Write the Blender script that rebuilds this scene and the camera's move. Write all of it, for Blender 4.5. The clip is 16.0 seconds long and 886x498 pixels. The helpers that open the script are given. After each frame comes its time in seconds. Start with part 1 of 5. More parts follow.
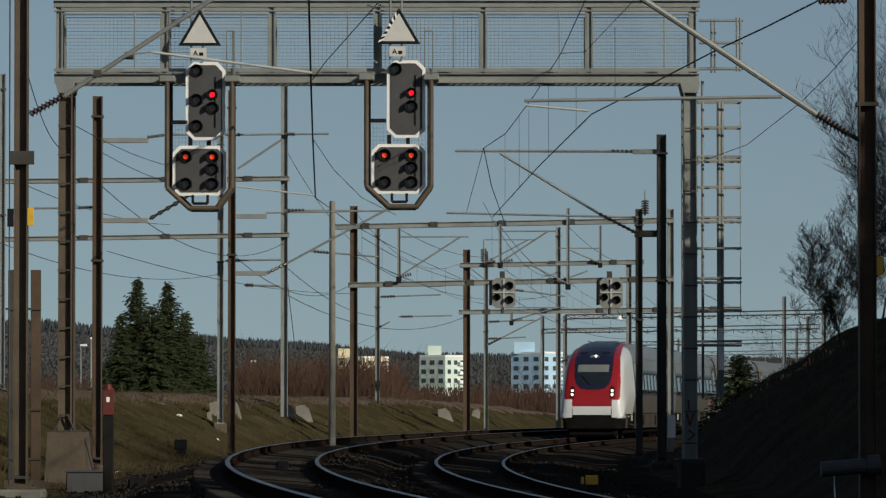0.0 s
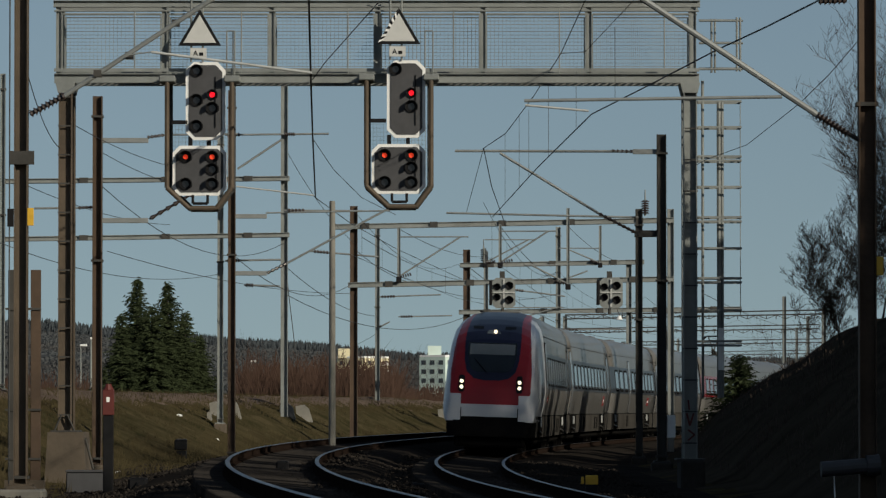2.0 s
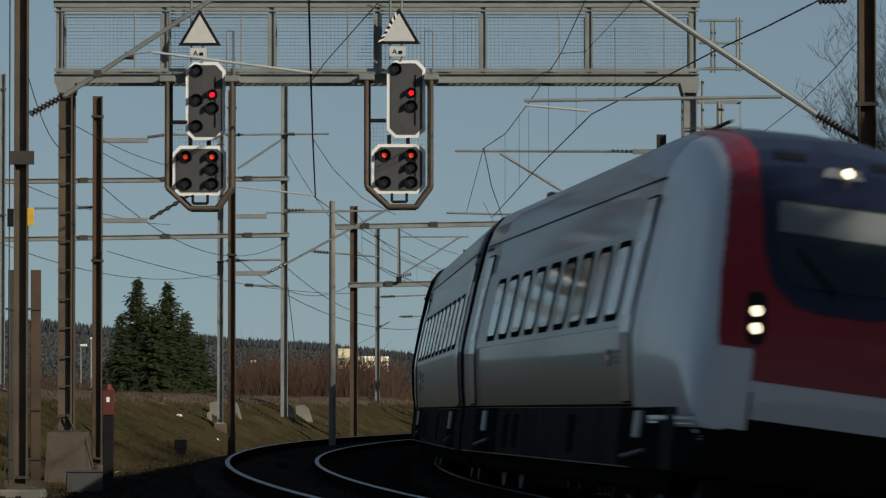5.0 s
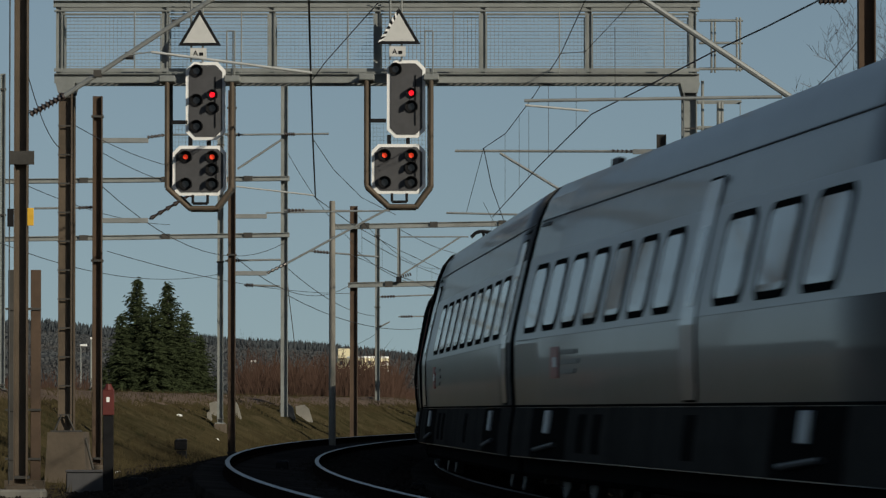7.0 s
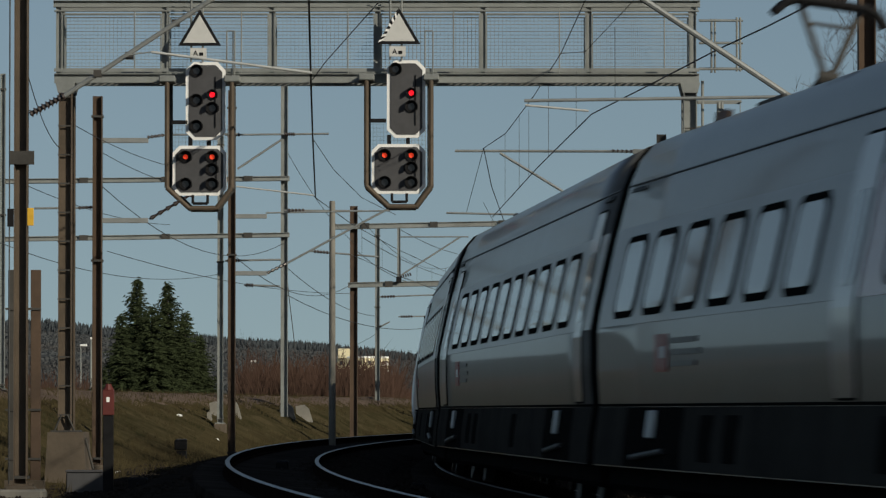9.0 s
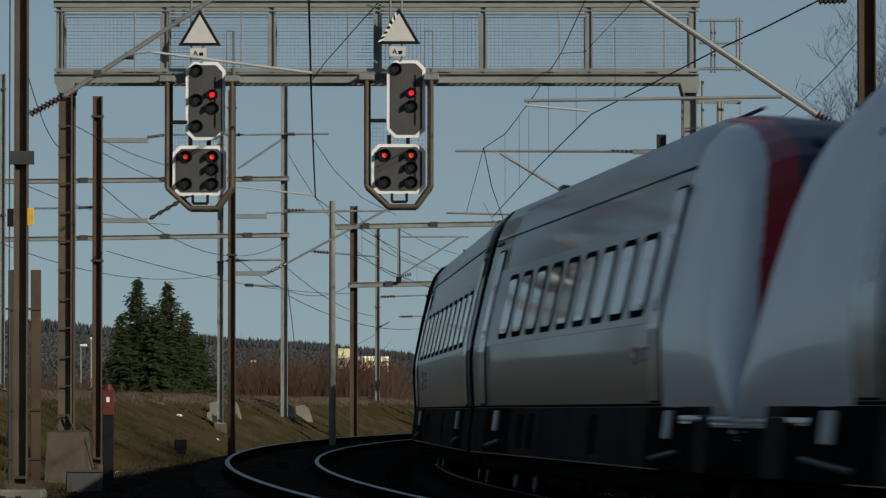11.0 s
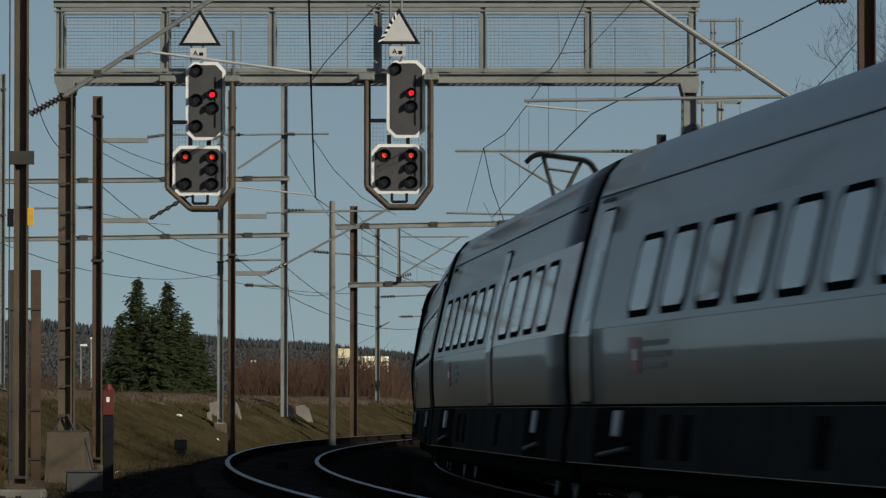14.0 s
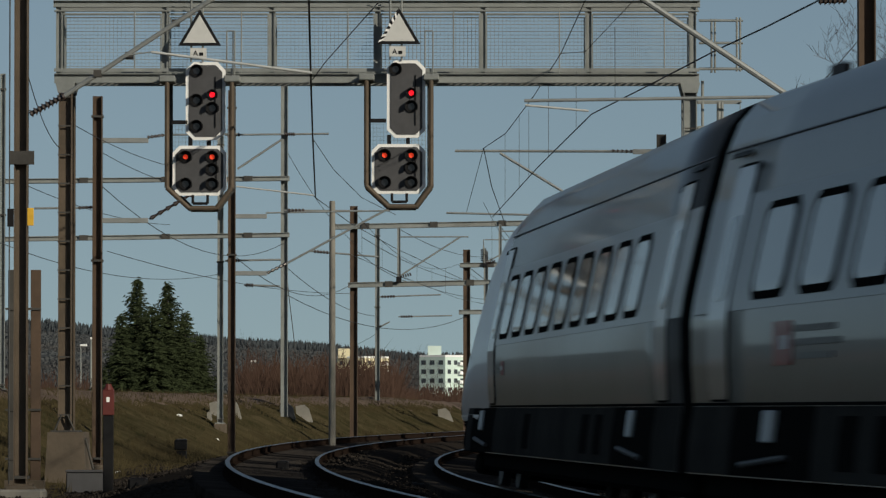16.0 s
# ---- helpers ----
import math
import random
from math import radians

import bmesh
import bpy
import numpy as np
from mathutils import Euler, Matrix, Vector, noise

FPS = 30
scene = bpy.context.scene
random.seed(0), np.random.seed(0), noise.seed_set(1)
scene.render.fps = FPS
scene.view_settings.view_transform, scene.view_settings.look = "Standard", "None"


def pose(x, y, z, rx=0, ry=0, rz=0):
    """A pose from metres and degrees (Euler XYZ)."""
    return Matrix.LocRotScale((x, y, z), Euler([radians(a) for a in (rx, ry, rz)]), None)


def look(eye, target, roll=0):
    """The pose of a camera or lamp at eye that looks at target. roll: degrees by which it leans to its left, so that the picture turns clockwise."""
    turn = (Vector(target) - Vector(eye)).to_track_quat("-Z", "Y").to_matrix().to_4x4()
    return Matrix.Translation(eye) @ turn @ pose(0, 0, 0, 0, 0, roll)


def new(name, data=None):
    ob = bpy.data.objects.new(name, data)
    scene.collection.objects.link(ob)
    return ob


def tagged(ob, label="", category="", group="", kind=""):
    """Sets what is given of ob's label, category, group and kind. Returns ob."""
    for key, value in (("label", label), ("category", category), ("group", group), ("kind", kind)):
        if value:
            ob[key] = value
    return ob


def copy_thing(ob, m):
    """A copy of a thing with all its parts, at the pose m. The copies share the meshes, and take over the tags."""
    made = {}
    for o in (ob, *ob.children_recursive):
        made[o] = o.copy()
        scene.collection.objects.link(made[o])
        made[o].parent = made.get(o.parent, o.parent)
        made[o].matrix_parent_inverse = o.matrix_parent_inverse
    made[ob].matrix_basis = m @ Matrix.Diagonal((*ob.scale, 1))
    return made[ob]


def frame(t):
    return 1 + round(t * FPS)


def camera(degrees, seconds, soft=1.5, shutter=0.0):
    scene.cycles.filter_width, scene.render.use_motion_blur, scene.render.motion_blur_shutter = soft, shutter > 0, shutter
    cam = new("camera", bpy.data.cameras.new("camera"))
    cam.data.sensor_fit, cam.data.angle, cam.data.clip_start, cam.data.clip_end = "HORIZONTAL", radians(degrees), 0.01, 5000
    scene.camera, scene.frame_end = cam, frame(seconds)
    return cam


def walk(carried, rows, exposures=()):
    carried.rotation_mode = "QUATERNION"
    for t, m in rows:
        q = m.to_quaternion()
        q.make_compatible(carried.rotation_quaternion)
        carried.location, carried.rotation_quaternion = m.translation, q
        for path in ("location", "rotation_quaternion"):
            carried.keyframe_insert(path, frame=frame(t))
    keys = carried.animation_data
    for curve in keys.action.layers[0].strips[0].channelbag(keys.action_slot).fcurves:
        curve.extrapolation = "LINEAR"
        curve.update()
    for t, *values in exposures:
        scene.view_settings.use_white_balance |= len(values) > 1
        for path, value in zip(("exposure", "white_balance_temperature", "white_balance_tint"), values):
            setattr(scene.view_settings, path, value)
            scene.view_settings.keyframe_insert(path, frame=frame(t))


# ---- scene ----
from mathutils.bvhtree import BVHTree

# ---------------------------------------------------------------- camera
EYE = (0.0, 0.0, 1.157)
cam = camera(10.217, 16.0, soft=1.3, shutter=0.5)
HOLD = pose(EYE[0], EYE[1], EYE[2], 91.868, 0, 0)
walk(cam, [(0, HOLD), (16.0, HOLD)], [(0, -0.60, 7300, 7), (16.0, -0.60, 7300, 7)])

# ---------------------------------------------------------------- light
SUN = Vector((0.64, -0.67, 0.38)).normalized()
world = bpy.data.worlds.new("sky")
scene.world = world
world.use_nodes = True
wn = world.node_tree
sky = wn.nodes.new("ShaderNodeTexSky")
sky.sky_type = "NISHITA"
sky.sun_disc = False
sky.sun_elevation = math.asin(SUN.z)
sky.sun_rotation = math.atan2(SUN.x, SUN.y)
sky.dust_density = 1.0
sky.air_density = 1.0
sky.ozone_density = 1.5
wn.nodes["Background"].inputs[1].default_value = 0.11
tc = wn.nodes.new("ShaderNodeTexCoord")
lift = wn.nodes.new("ShaderNodeMapping")
lift.inputs["Location"].default_value = (0, 0, 0.13)
wn.links.new(tc.outputs["Generated"], lift.inputs["Vector"])
wn.links.new(lift.outputs[0], sky.inputs[0])
wn.links.new(sky.outputs[0], wn.nodes["Background"].inputs[0])
sun_data = bpy.data.lights.new("sun", "SUN")
sun_data.energy, sun_data.angle, sun_data.color = 5.0, radians(0.5), (1.0, 0.97, 0.91)
sun = new("sun", sun_data)
sun.matrix_world = look(SUN * 200, (0, 0, 0))

# ---------------------------------------------------------------- materials
def mat(name, base, rough=0.7, metal=0.0, var=0.25, scale=2.0, bump=0.15, coat=0.0, base2=None, fine=30.0, random=0.0, spec=0.5):
    m = bpy.data.materials.new(name)
    m.use_nodes = True
    nt = m.node_tree
    b = nt.nodes["Principled BSDF"]
    b.inputs["Roughness"].default_value = rough
    b.inputs["Metallic"].default_value = metal
    b.inputs["Specular IOR Level"].default_value = spec
    b.inputs["Coat Weight"].default_value = coat
    b.inputs["Coat Roughness"].default_value = 0.06
    tc = nt.nodes.new("ShaderNodeTexCoord")
    n1 = nt.nodes.new("ShaderNodeTexNoise")
    n1.inputs["Scale"].default_value = scale
    n1.inputs["Detail"].default_value = 5
    n2 = nt.nodes.new("ShaderNodeTexNoise")
    n2.inputs["Scale"].default_value = fine
    n2.inputs["Detail"].default_value = 4
    for n in (n1, n2):
        nt.links.new(tc.outputs["Object"], n.inputs["Vector"])
    mix = nt.nodes.new("ShaderNodeMix")
    mix.data_type = "RGBA"
    lo = [c * (1 - var) for c in base]
    hi = base2 if base2 else [min(1, c * (1 + var)) for c in base]
    mix.inputs[6].default_value = (*lo, 1)
    mix.inputs[7].default_value = (*hi, 1)
    add = nt.nodes.new("ShaderNodeMath")
    add.operation = "MULTIPLY_ADD"
    add.inputs[1].default_value = 0.45
    nt.links.new(n2.outputs["Fac"], add.inputs[0])
    ramp = nt.nodes.new("ShaderNodeMapRange")
    ramp.inputs[1].default_value, ramp.inputs[2].default_value = 0.32, 0.68
    nt.links.new(n1.outputs["Fac"], ramp.inputs[0])
    half = nt.nodes.new("ShaderNodeMath")
    half.operation = "MULTIPLY"
    half.inputs[1].default_value = 0.55
    nt.links.new(ramp.outputs[0], half.inputs[0])
    nt.links.new(half.outputs[0], add.inputs[2])
    nt.links.new(add.outputs[0], mix.inputs[0])
    colour = mix.outputs[2]
    if random:
        info = nt.nodes.new("ShaderNodeObjectInfo")
        hsv = nt.nodes.new("ShaderNodeHueSaturation")
        mr = nt.nodes.new("ShaderNodeMapRange")
        mr.inputs[3].default_value, mr.inputs[4].default_value = 1 - random, 1 + random
        nt.links.new(info.outputs["Random"], mr.inputs[0])
        nt.links.new(mr.outputs[0], hsv.inputs["Value"])
        nt.links.new(colour, hsv.inputs["Color"])
        colour = hsv.outputs[0]
    nt.links.new(colour, b.inputs["Base Color"])
    if bump:
        bp = nt.nodes.new("ShaderNodeBump")
        bp.inputs["Strength"].default_value = bump
        bp.inputs["Distance"].default_value = 0.02
        nt.links.new(n2.outputs["Fac"], bp.inputs["Height"])
        nt.links.new(bp.outputs[0], b.inputs["Normal"])
    return m


def glow(name, colour, strength):
    m = bpy.data.materials.new(name)
    m.use_nodes = True
    b = m.node_tree.nodes["Principled BSDF"]
    b.inputs["Base Color"].default_value = (*colour, 1)
    b.inputs["Emission Color"].default_value = (*colour, 1)
    b.inputs["Emission Strength"].default_value = strength
    return m


STEEL = mat("galvanised_steel", (0.20, 0.213, 0.206), 0.65, 0.2, 0.3, 1.5, 0.1, fine=14)
STEEL_DARK = mat("weathered_steel", (0.055, 0.052, 0.047), 0.75, 0.3, 0.4, 1.2, 0.2, fine=12)
RUST = mat("rusty_brown_steel", (0.085, 0.055, 0.036), 0.8, 0.2, 0.45, 0.9, 0.25, fine=9)
ALU = mat("aluminium_tube", (0.22, 0.233, 0.229), 0.55, 0.2, 0.2, 3.0, 0.05)
CONCRETE = mat("concrete", (0.20, 0.19, 0.165), 0.9, 0, 0.3, 1.5, 0.3, fine=18)
CONCRETE_OLD = mat("stained_concrete", (0.085, 0.066, 0.047), 0.9, 0, 0.4, 1.3, 0.35, fine=11)
# concrete darkened to stand for the shade at the right-hand foundations
SHADED_CONCRETE = mat("shade_dark_concrete", (0.035, 0.031, 0.027), 0.9, 0, 0.4, 1.5, 0.3, fine=12, spec=0.1)
RAIL_TOP = mat("polished_rail", (0.21, 0.215, 0.22), 0.40, 1.0, 0.1, 3, 0.0)
RAIL_SIDE = mat("rusty_rail", (0.022, 0.015, 0.012), 0.9, 0.0, 0.3, 3, 0.1, spec=0.0)
SLEEPER = mat("sleeper", (0.035, 0.031, 0.028), 0.9, 0, 0.3, 3, 0.2, random=0.25, spec=0.0)
BALLAST = mat("ballast", (0.029, 0.0245, 0.021), 0.95, 0, 0.55, 1.3, 0.9, fine=16, spec=0.0)
CERAMIC = mat("brown_ceramic", (0.03, 0.021, 0.019), 0.3, 0, 0.2, 5, 0.0)
WIRE = mat("dark_wire", (0.05, 0.05, 0.05), 0.6, 0.4, 0.2, 5, 0.0)
BLACK = mat("black_plastic", (0.010, 0.010, 0.011), 0.6, 0, 0.3, 6, 0.05, spec=0.15)
CAGE = mat("brown_grey_steel", (0.092, 0.069, 0.048), 0.75, 0.15, 0.4, 1.1, 0.2, fine=10)
YELLOW = mat("yellow_paint", (0.62, 0.36, 0.03), 0.6, 0, 0.2, 6, 0.05)
# red darkened for the shade in which the trackside box stands
RED_PAINT = mat("red_paint", (0.10, 0.014, 0.010), 0.6, 0, 0.3, 6, 0.05)
WHITE_PAINT = mat("white_paint", (0.78, 0.78, 0.76), 0.5, 0, 0.08, 4, 0.02)
SIGNAL_GREY = mat("signal_grey", (0.05, 0.05, 0.053), 0.6, 0, 0.2, 5, 0.05)
PALE = mat("pale_tube", (0.40, 0.41, 0.40), 0.5, 0, 0.15, 4, 0.02)
SIGN_GREY = mat("sign_grey", (0.50, 0.50, 0.48), 0.5, 0, 0.12, 3, 0.02)

# coach white kept dark: the shade of the near side is in the colour
COAT_SHADED = mat("shade_toned_white_paint", (0.120, 0.116, 0.109), 0.36, 0.0, 0.20, 0.45, 0.01, coat=0.30, fine=5, spec=0.15)
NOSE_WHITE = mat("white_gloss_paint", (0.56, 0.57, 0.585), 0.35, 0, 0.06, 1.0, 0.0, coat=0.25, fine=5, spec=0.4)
TRAIN_RED = mat("red_gloss_paint", (0.26, 0.010, 0.015), 0.4, 0, 0.10, 1.2, 0.0, coat=0.15, fine=6, spec=0.3)
NAVY = mat("navy_gloss_paint", (0.010, 0.013, 0.034), 0.4, 0, 0.15, 1.0, 0.0, coat=0.12, fine=6, spec=0.25)
BAND = mat("dark_window_band", (0.026, 0.029, 0.036), 0.30, 0, 0.12, 1.0, 0.0, coat=0.12, fine=6, spec=0.30)
BAND_RED = mat("red_window_band", (0.20, 0.012, 0.016), 0.25, 0, 0.12, 1.0, 0.0, coat=0.25, fine=6, spec=0.35)
SKIRT = mat("grey_skirt", (0.052, 0.048, 0.043), 0.6, 0, 0.3, 1.0, 0.05, fine=8, spec=0.0)
UNDER = mat("black_underframe", (0.010, 0.0095, 0.009), 0.8, 0.1, 0.3, 3, 0.1, spec=0.0)
GLASS = mat("tinted_glass", (0.012, 0.017, 0.020), 0.05, 0, 0.1, 1.0, 0.0, coat=0.0)
SHADE = mat("pale_sunshade", (0.15, 0.165, 0.165), 0.5, 0, 0.1, 2, 0.0)
DOOR = mat("pale_grey_door_paint", (0.20, 0.205, 0.21), 0.30, 0, 0.06, 0.8, 0.0, coat=0.5, fine=4, spec=0.4)
LETTER_GREY = mat("grey_lettering", (0.085, 0.082, 0.080), 0.45, 0, 0.1, 2, 0.0, spec=0.25)
RUBBER = mat("black_rubber", (0.012, 0.012, 0.012), 0.8, 0, 0.2, 4, 0.05, spec=0.0)
WHEEL = mat("wheel_steel", (0.05, 0.048, 0.045), 0.6, 0.3, 0.2, 4, 0.0)
for gl in (GLASS,):
    gb = gl.node_tree.nodes["Principled BSDF"]
    gb.inputs["IOR"].default_value = 1.5
LAMP_ON = glow("headlight", (1.0, 0.88, 0.68), 2.6)
RED_ON = glow("red_signal", (1.0, 0.012, 0.03), 1.6)
ORANGE_ON = glow("orange_signal", (1.0, 0.060, 0.02), 0.55)

GRASS = mat("dry_grass", (0.055, 0.043, 0.024), 0.95, 0, 0.5, 0.35, 0.8, base2=(0.090, 0.073, 0.038), fine=5, spec=0.0)
LEAF_DARK = mat("spruce_needles", (0.034, 0.044, 0.022), 0.8, 0, 0.5, 1.2, 0.0, spec=0.0)
TWIG = mat("bare_twigs", (0.080, 0.062, 0.052), 0.9, 0, 0.4, 1.0, 0.0, spec=0.0)
TWIG_RED = mat("reddish_twigs", (0.070, 0.043, 0.033), 0.9, 0, 0.4, 0.4, 0.0, spec=0.0)
BARK = mat("bark", (0.06, 0.05, 0.042), 0.95, 0, 0.4, 4.0, 0.4, spec=0.0)
BANK_GREEN = mat("green_turf", (0.026, 0.034, 0.012), 0.95, 0, 0.5, 0.8, 0.8, base2=(0.100, 0.078, 0.044), fine=6, spec=0.0)
BANK_GRAVEL = mat("brown_gravel", (0.13, 0.098, 0.08), 0.95, 0, 0.4, 0.8, 0.8, fine=10, spec=0.0)
DARK_SOIL = mat("dark_soil", (0.046, 0.037, 0.027), 0.95, 0, 0.5, 0.6, 0.9, fine=6, spec=0.0)
# conifer and winter grey-brown colours, lightened and blued for distance haze
FAR_WOOD_HAZE = mat("far_wood_haze", (0.050, 0.058, 0.064), 0.95, 0, 0.4, 0.03, 0.0, fine=0.2, spec=0.0)
FAR_BARE_HAZE = mat("far_leafless_wood_haze", (0.080, 0.076, 0.074), 0.95, 0, 0.35, 0.012, 0.0, base2=(0.070, 0.080, 0.086), fine=0.15, spec=0.0)

# ---------------------------------------------------------------- mesh helpers
def part(name, bm, material, parent=None, label="", smooth=False):
    me = bpy.data.meshes.new(name)
    bm.to_mesh(me)
    bm.free()
    if smooth:
        me.shade_smooth()
    for m in (material if isinstance(material, (list, tuple)) else [material]):
        me.materials.append(m)
    ob = new(name, me)
    ob.parent = parent
    if label:
        tagged(ob, label)
    return ob


def thing(name, label, category, group="", kind="", at=None):
    ob = tagged(new(name), label, category, group, kind)
    if at is not None:
        ob.matrix_world = at if isinstance(at, Matrix) else Matrix.Translation(at)
    return ob


def box(bm, lo, hi, bevel=0.0):
    ret = bmesh.ops.create_cube(bm, size=1)
    vs = ret["verts"]
    for v in vs:
        v.co = Vector([lo[i] + (v.co[i] + 0.5) * (hi[i] - lo[i]) for i in range(3)])
    if bevel:
        es = {e for v in vs for e in v.link_edges}
        bmesh.ops.bevel(bm, geom=list(es), offset=bevel, segments=1, affect="EDGES")


def bx(lo, hi, bevel=0.0):
    bm = bmesh.new()
    box(bm, lo, hi, bevel)
    return bm


def tube(bm, a, b, r, r2=None, seg=8):
    a, b = Vector(a), Vector(b)
    d = b - a
    m = Matrix.Translation((a + b) / 2) @ d.to_track_quat("Z", "Y").to_matrix().to_4x4()
    bmesh.ops.create_cone(bm, cap_ends=True, segments=seg, radius1=r, radius2=r if r2 is None else r2, depth=d.length, matrix=m)


def tb(a, b, r, r2=None, seg=8):
    bm = bmesh.new()
    tube(bm, a, b, r, r2, seg)
    return bm


def hbeam(bm, a, b, w, d, t=0.014, side=(1, 0, 0)):
    """A rolled H section from a to b, flanges facing the given side."""
    a, b = Vector(a), Vector(b)
    z = (b - a).normalized()
    x = Vector(side)
    x = (x - z * x.dot(z)).normalized()
    y = z.cross(x)
    w, d, h = w / 2, d / 2, t / 2
    ring = [(-w, -d), (-w + t, -d), (-w + t, -h), (w - t, -h), (w - t, -d), (w, -d), (w, d), (w - t, d), (w - t, h), (-w + t, h), (-w + t, d), (-w, d)]
    lo = [bm.verts.new(a + x * u + y * v) for u, v in ring]
    hi = [bm.verts.new(b + x * u + y * v) for u, v in ring]
    for i in range(12):
        bm.faces.new((lo[i], lo[(i + 1) % 12], hi[(i + 1) % 12], hi[i]))
    bm.faces.new(lo[::-1])
    bm.faces.new(hi)


def hb(a, b, w, d, t=0.014, side=(1, 0, 0)):
    bm = bmesh.new()
    hbeam(bm, a, b, w, d, t, side)
    return bm


def prism(pts, y0, y1):
    """A plate whose outline lies in the x-z plane, between two depths."""
    bm = bmesh.new()
    f = [bm.verts.new((x, y0, z)) for x, z in pts]
    k = [bm.verts.new((x, y1, z)) for x, z in pts]
    n = len(pts)
    bm.faces.new(f)
    bm.faces.new(k[::-1])
    for i in range(n):
        bm.faces.new((f[i], k[i], k[(i + 1) % n], f[(i + 1) % n]))
    bmesh.ops.recalc_face_normals(bm, faces=bm.faces)
    return bm

# ---------------------------------------------------------------- the line of the tracks
S_TAB = np.linspace(-620.0, 520.0, 11401)
K_TAB = np.clip(-0.0013682 - 5.8535e-6 * S_TAB, -0.0018, 0.0)
K_TAB[S_TAB > 110] = 0.0
H_TAB = np.concatenate([[0], np.cumsum((K_TAB[1:] + K_TAB[:-1]) / 2 * 0.1)])
I0 = int(np.argmin(abs(S_TAB)))
H_TAB += 3.14313 - H_TAB[I0]
X_TAB = np.concatenate([[0], np.cumsum(np.sin((H_TAB[1:] + H_TAB[:-1]) / 2) * 0.1)])
Y_TAB = np.concatenate([[0], np.cumsum(np.cos((H_TAB[1:] + H_TAB[:-1]) / 2) * 0.1)])
X_TAB += 0.607 - X_TAB[I0]
Y_TAB += 108.43 - Y_TAB[I0]


def line(s, n=0.0):
    """The plan point at chainage s, n metres to the outer side of the curve, and the heading."""
    x, y, h = (np.interp(s, S_TAB, q) for q in (X_TAB, Y_TAB, H_TAB))
    return x + np.cos(h) * n, y - np.sin(h) * n, h


def chain(x, y):
    """Chainage and offset of plan points (arrays), by the nearest point of the line."""
    x, y = np.asarray(x, float), np.asarray(y, float)
    s = np.clip(108.0 - y, -600, 500)
    for _ in range(12):
        ub, vb, h = line(s)
        s = np.clip(s + (x - ub) * np.sin(h) + (y - vb) * np.cos(h), -610, 510)
    ub, vb, h = line(s)
    return s, (x - ub) * np.cos(h) - (y - vb) * np.sin(h)


N_OUT = 3.856      # offset of the outer track
Z_OUT = 0.31       # it lies higher by this


def cant(s):
    return 0.0645 * float(np.interp(s, [-230, -20], [0.15, 1.0]))


def smooth(a, b, x):
    t = np.clip((x - a) / (b - a), 0, 1)
    return t * t * (3 - 2 * t)


def ground_z(x, y):
    s, n = chain(x, y)
    # beyond -25 the bank climbs into an unseen hill, added to darken reflections
    z = np.interp(n, [-120, -70, -40, -25, -14, -10, -7.4, -5.2, -4.2, -3.0, -2.0, 1.6, 2.4, 5.6, 6.8, 8.2], [30.0, 28.0, 12.0, 6.0, 4.6, 3.2, 1.7, -0.30, -0.42, -0.42, -0.26, -0.20, 0.08, 0.10, -0.35, -0.35])
    crest = 1.75 - 1.15 * smooth(250, 350, y)
    left = np.interp(n, [8.2, 10, 13, 14.5], [-0.35, 0.2, 1.0, 1.0]) 
    rise = smooth(8.2, 14.5, n) * (crest + 0.35)
    z = np.where(n > 8.2, -0.35 + rise, z)
    far = smooth(350, 700, y)
    z = z * (1 - far)
    near = smooth(60, 25, y)
    z = np.where(n > 0, z * (1 - near) - 0.4 * near, z)
    return z


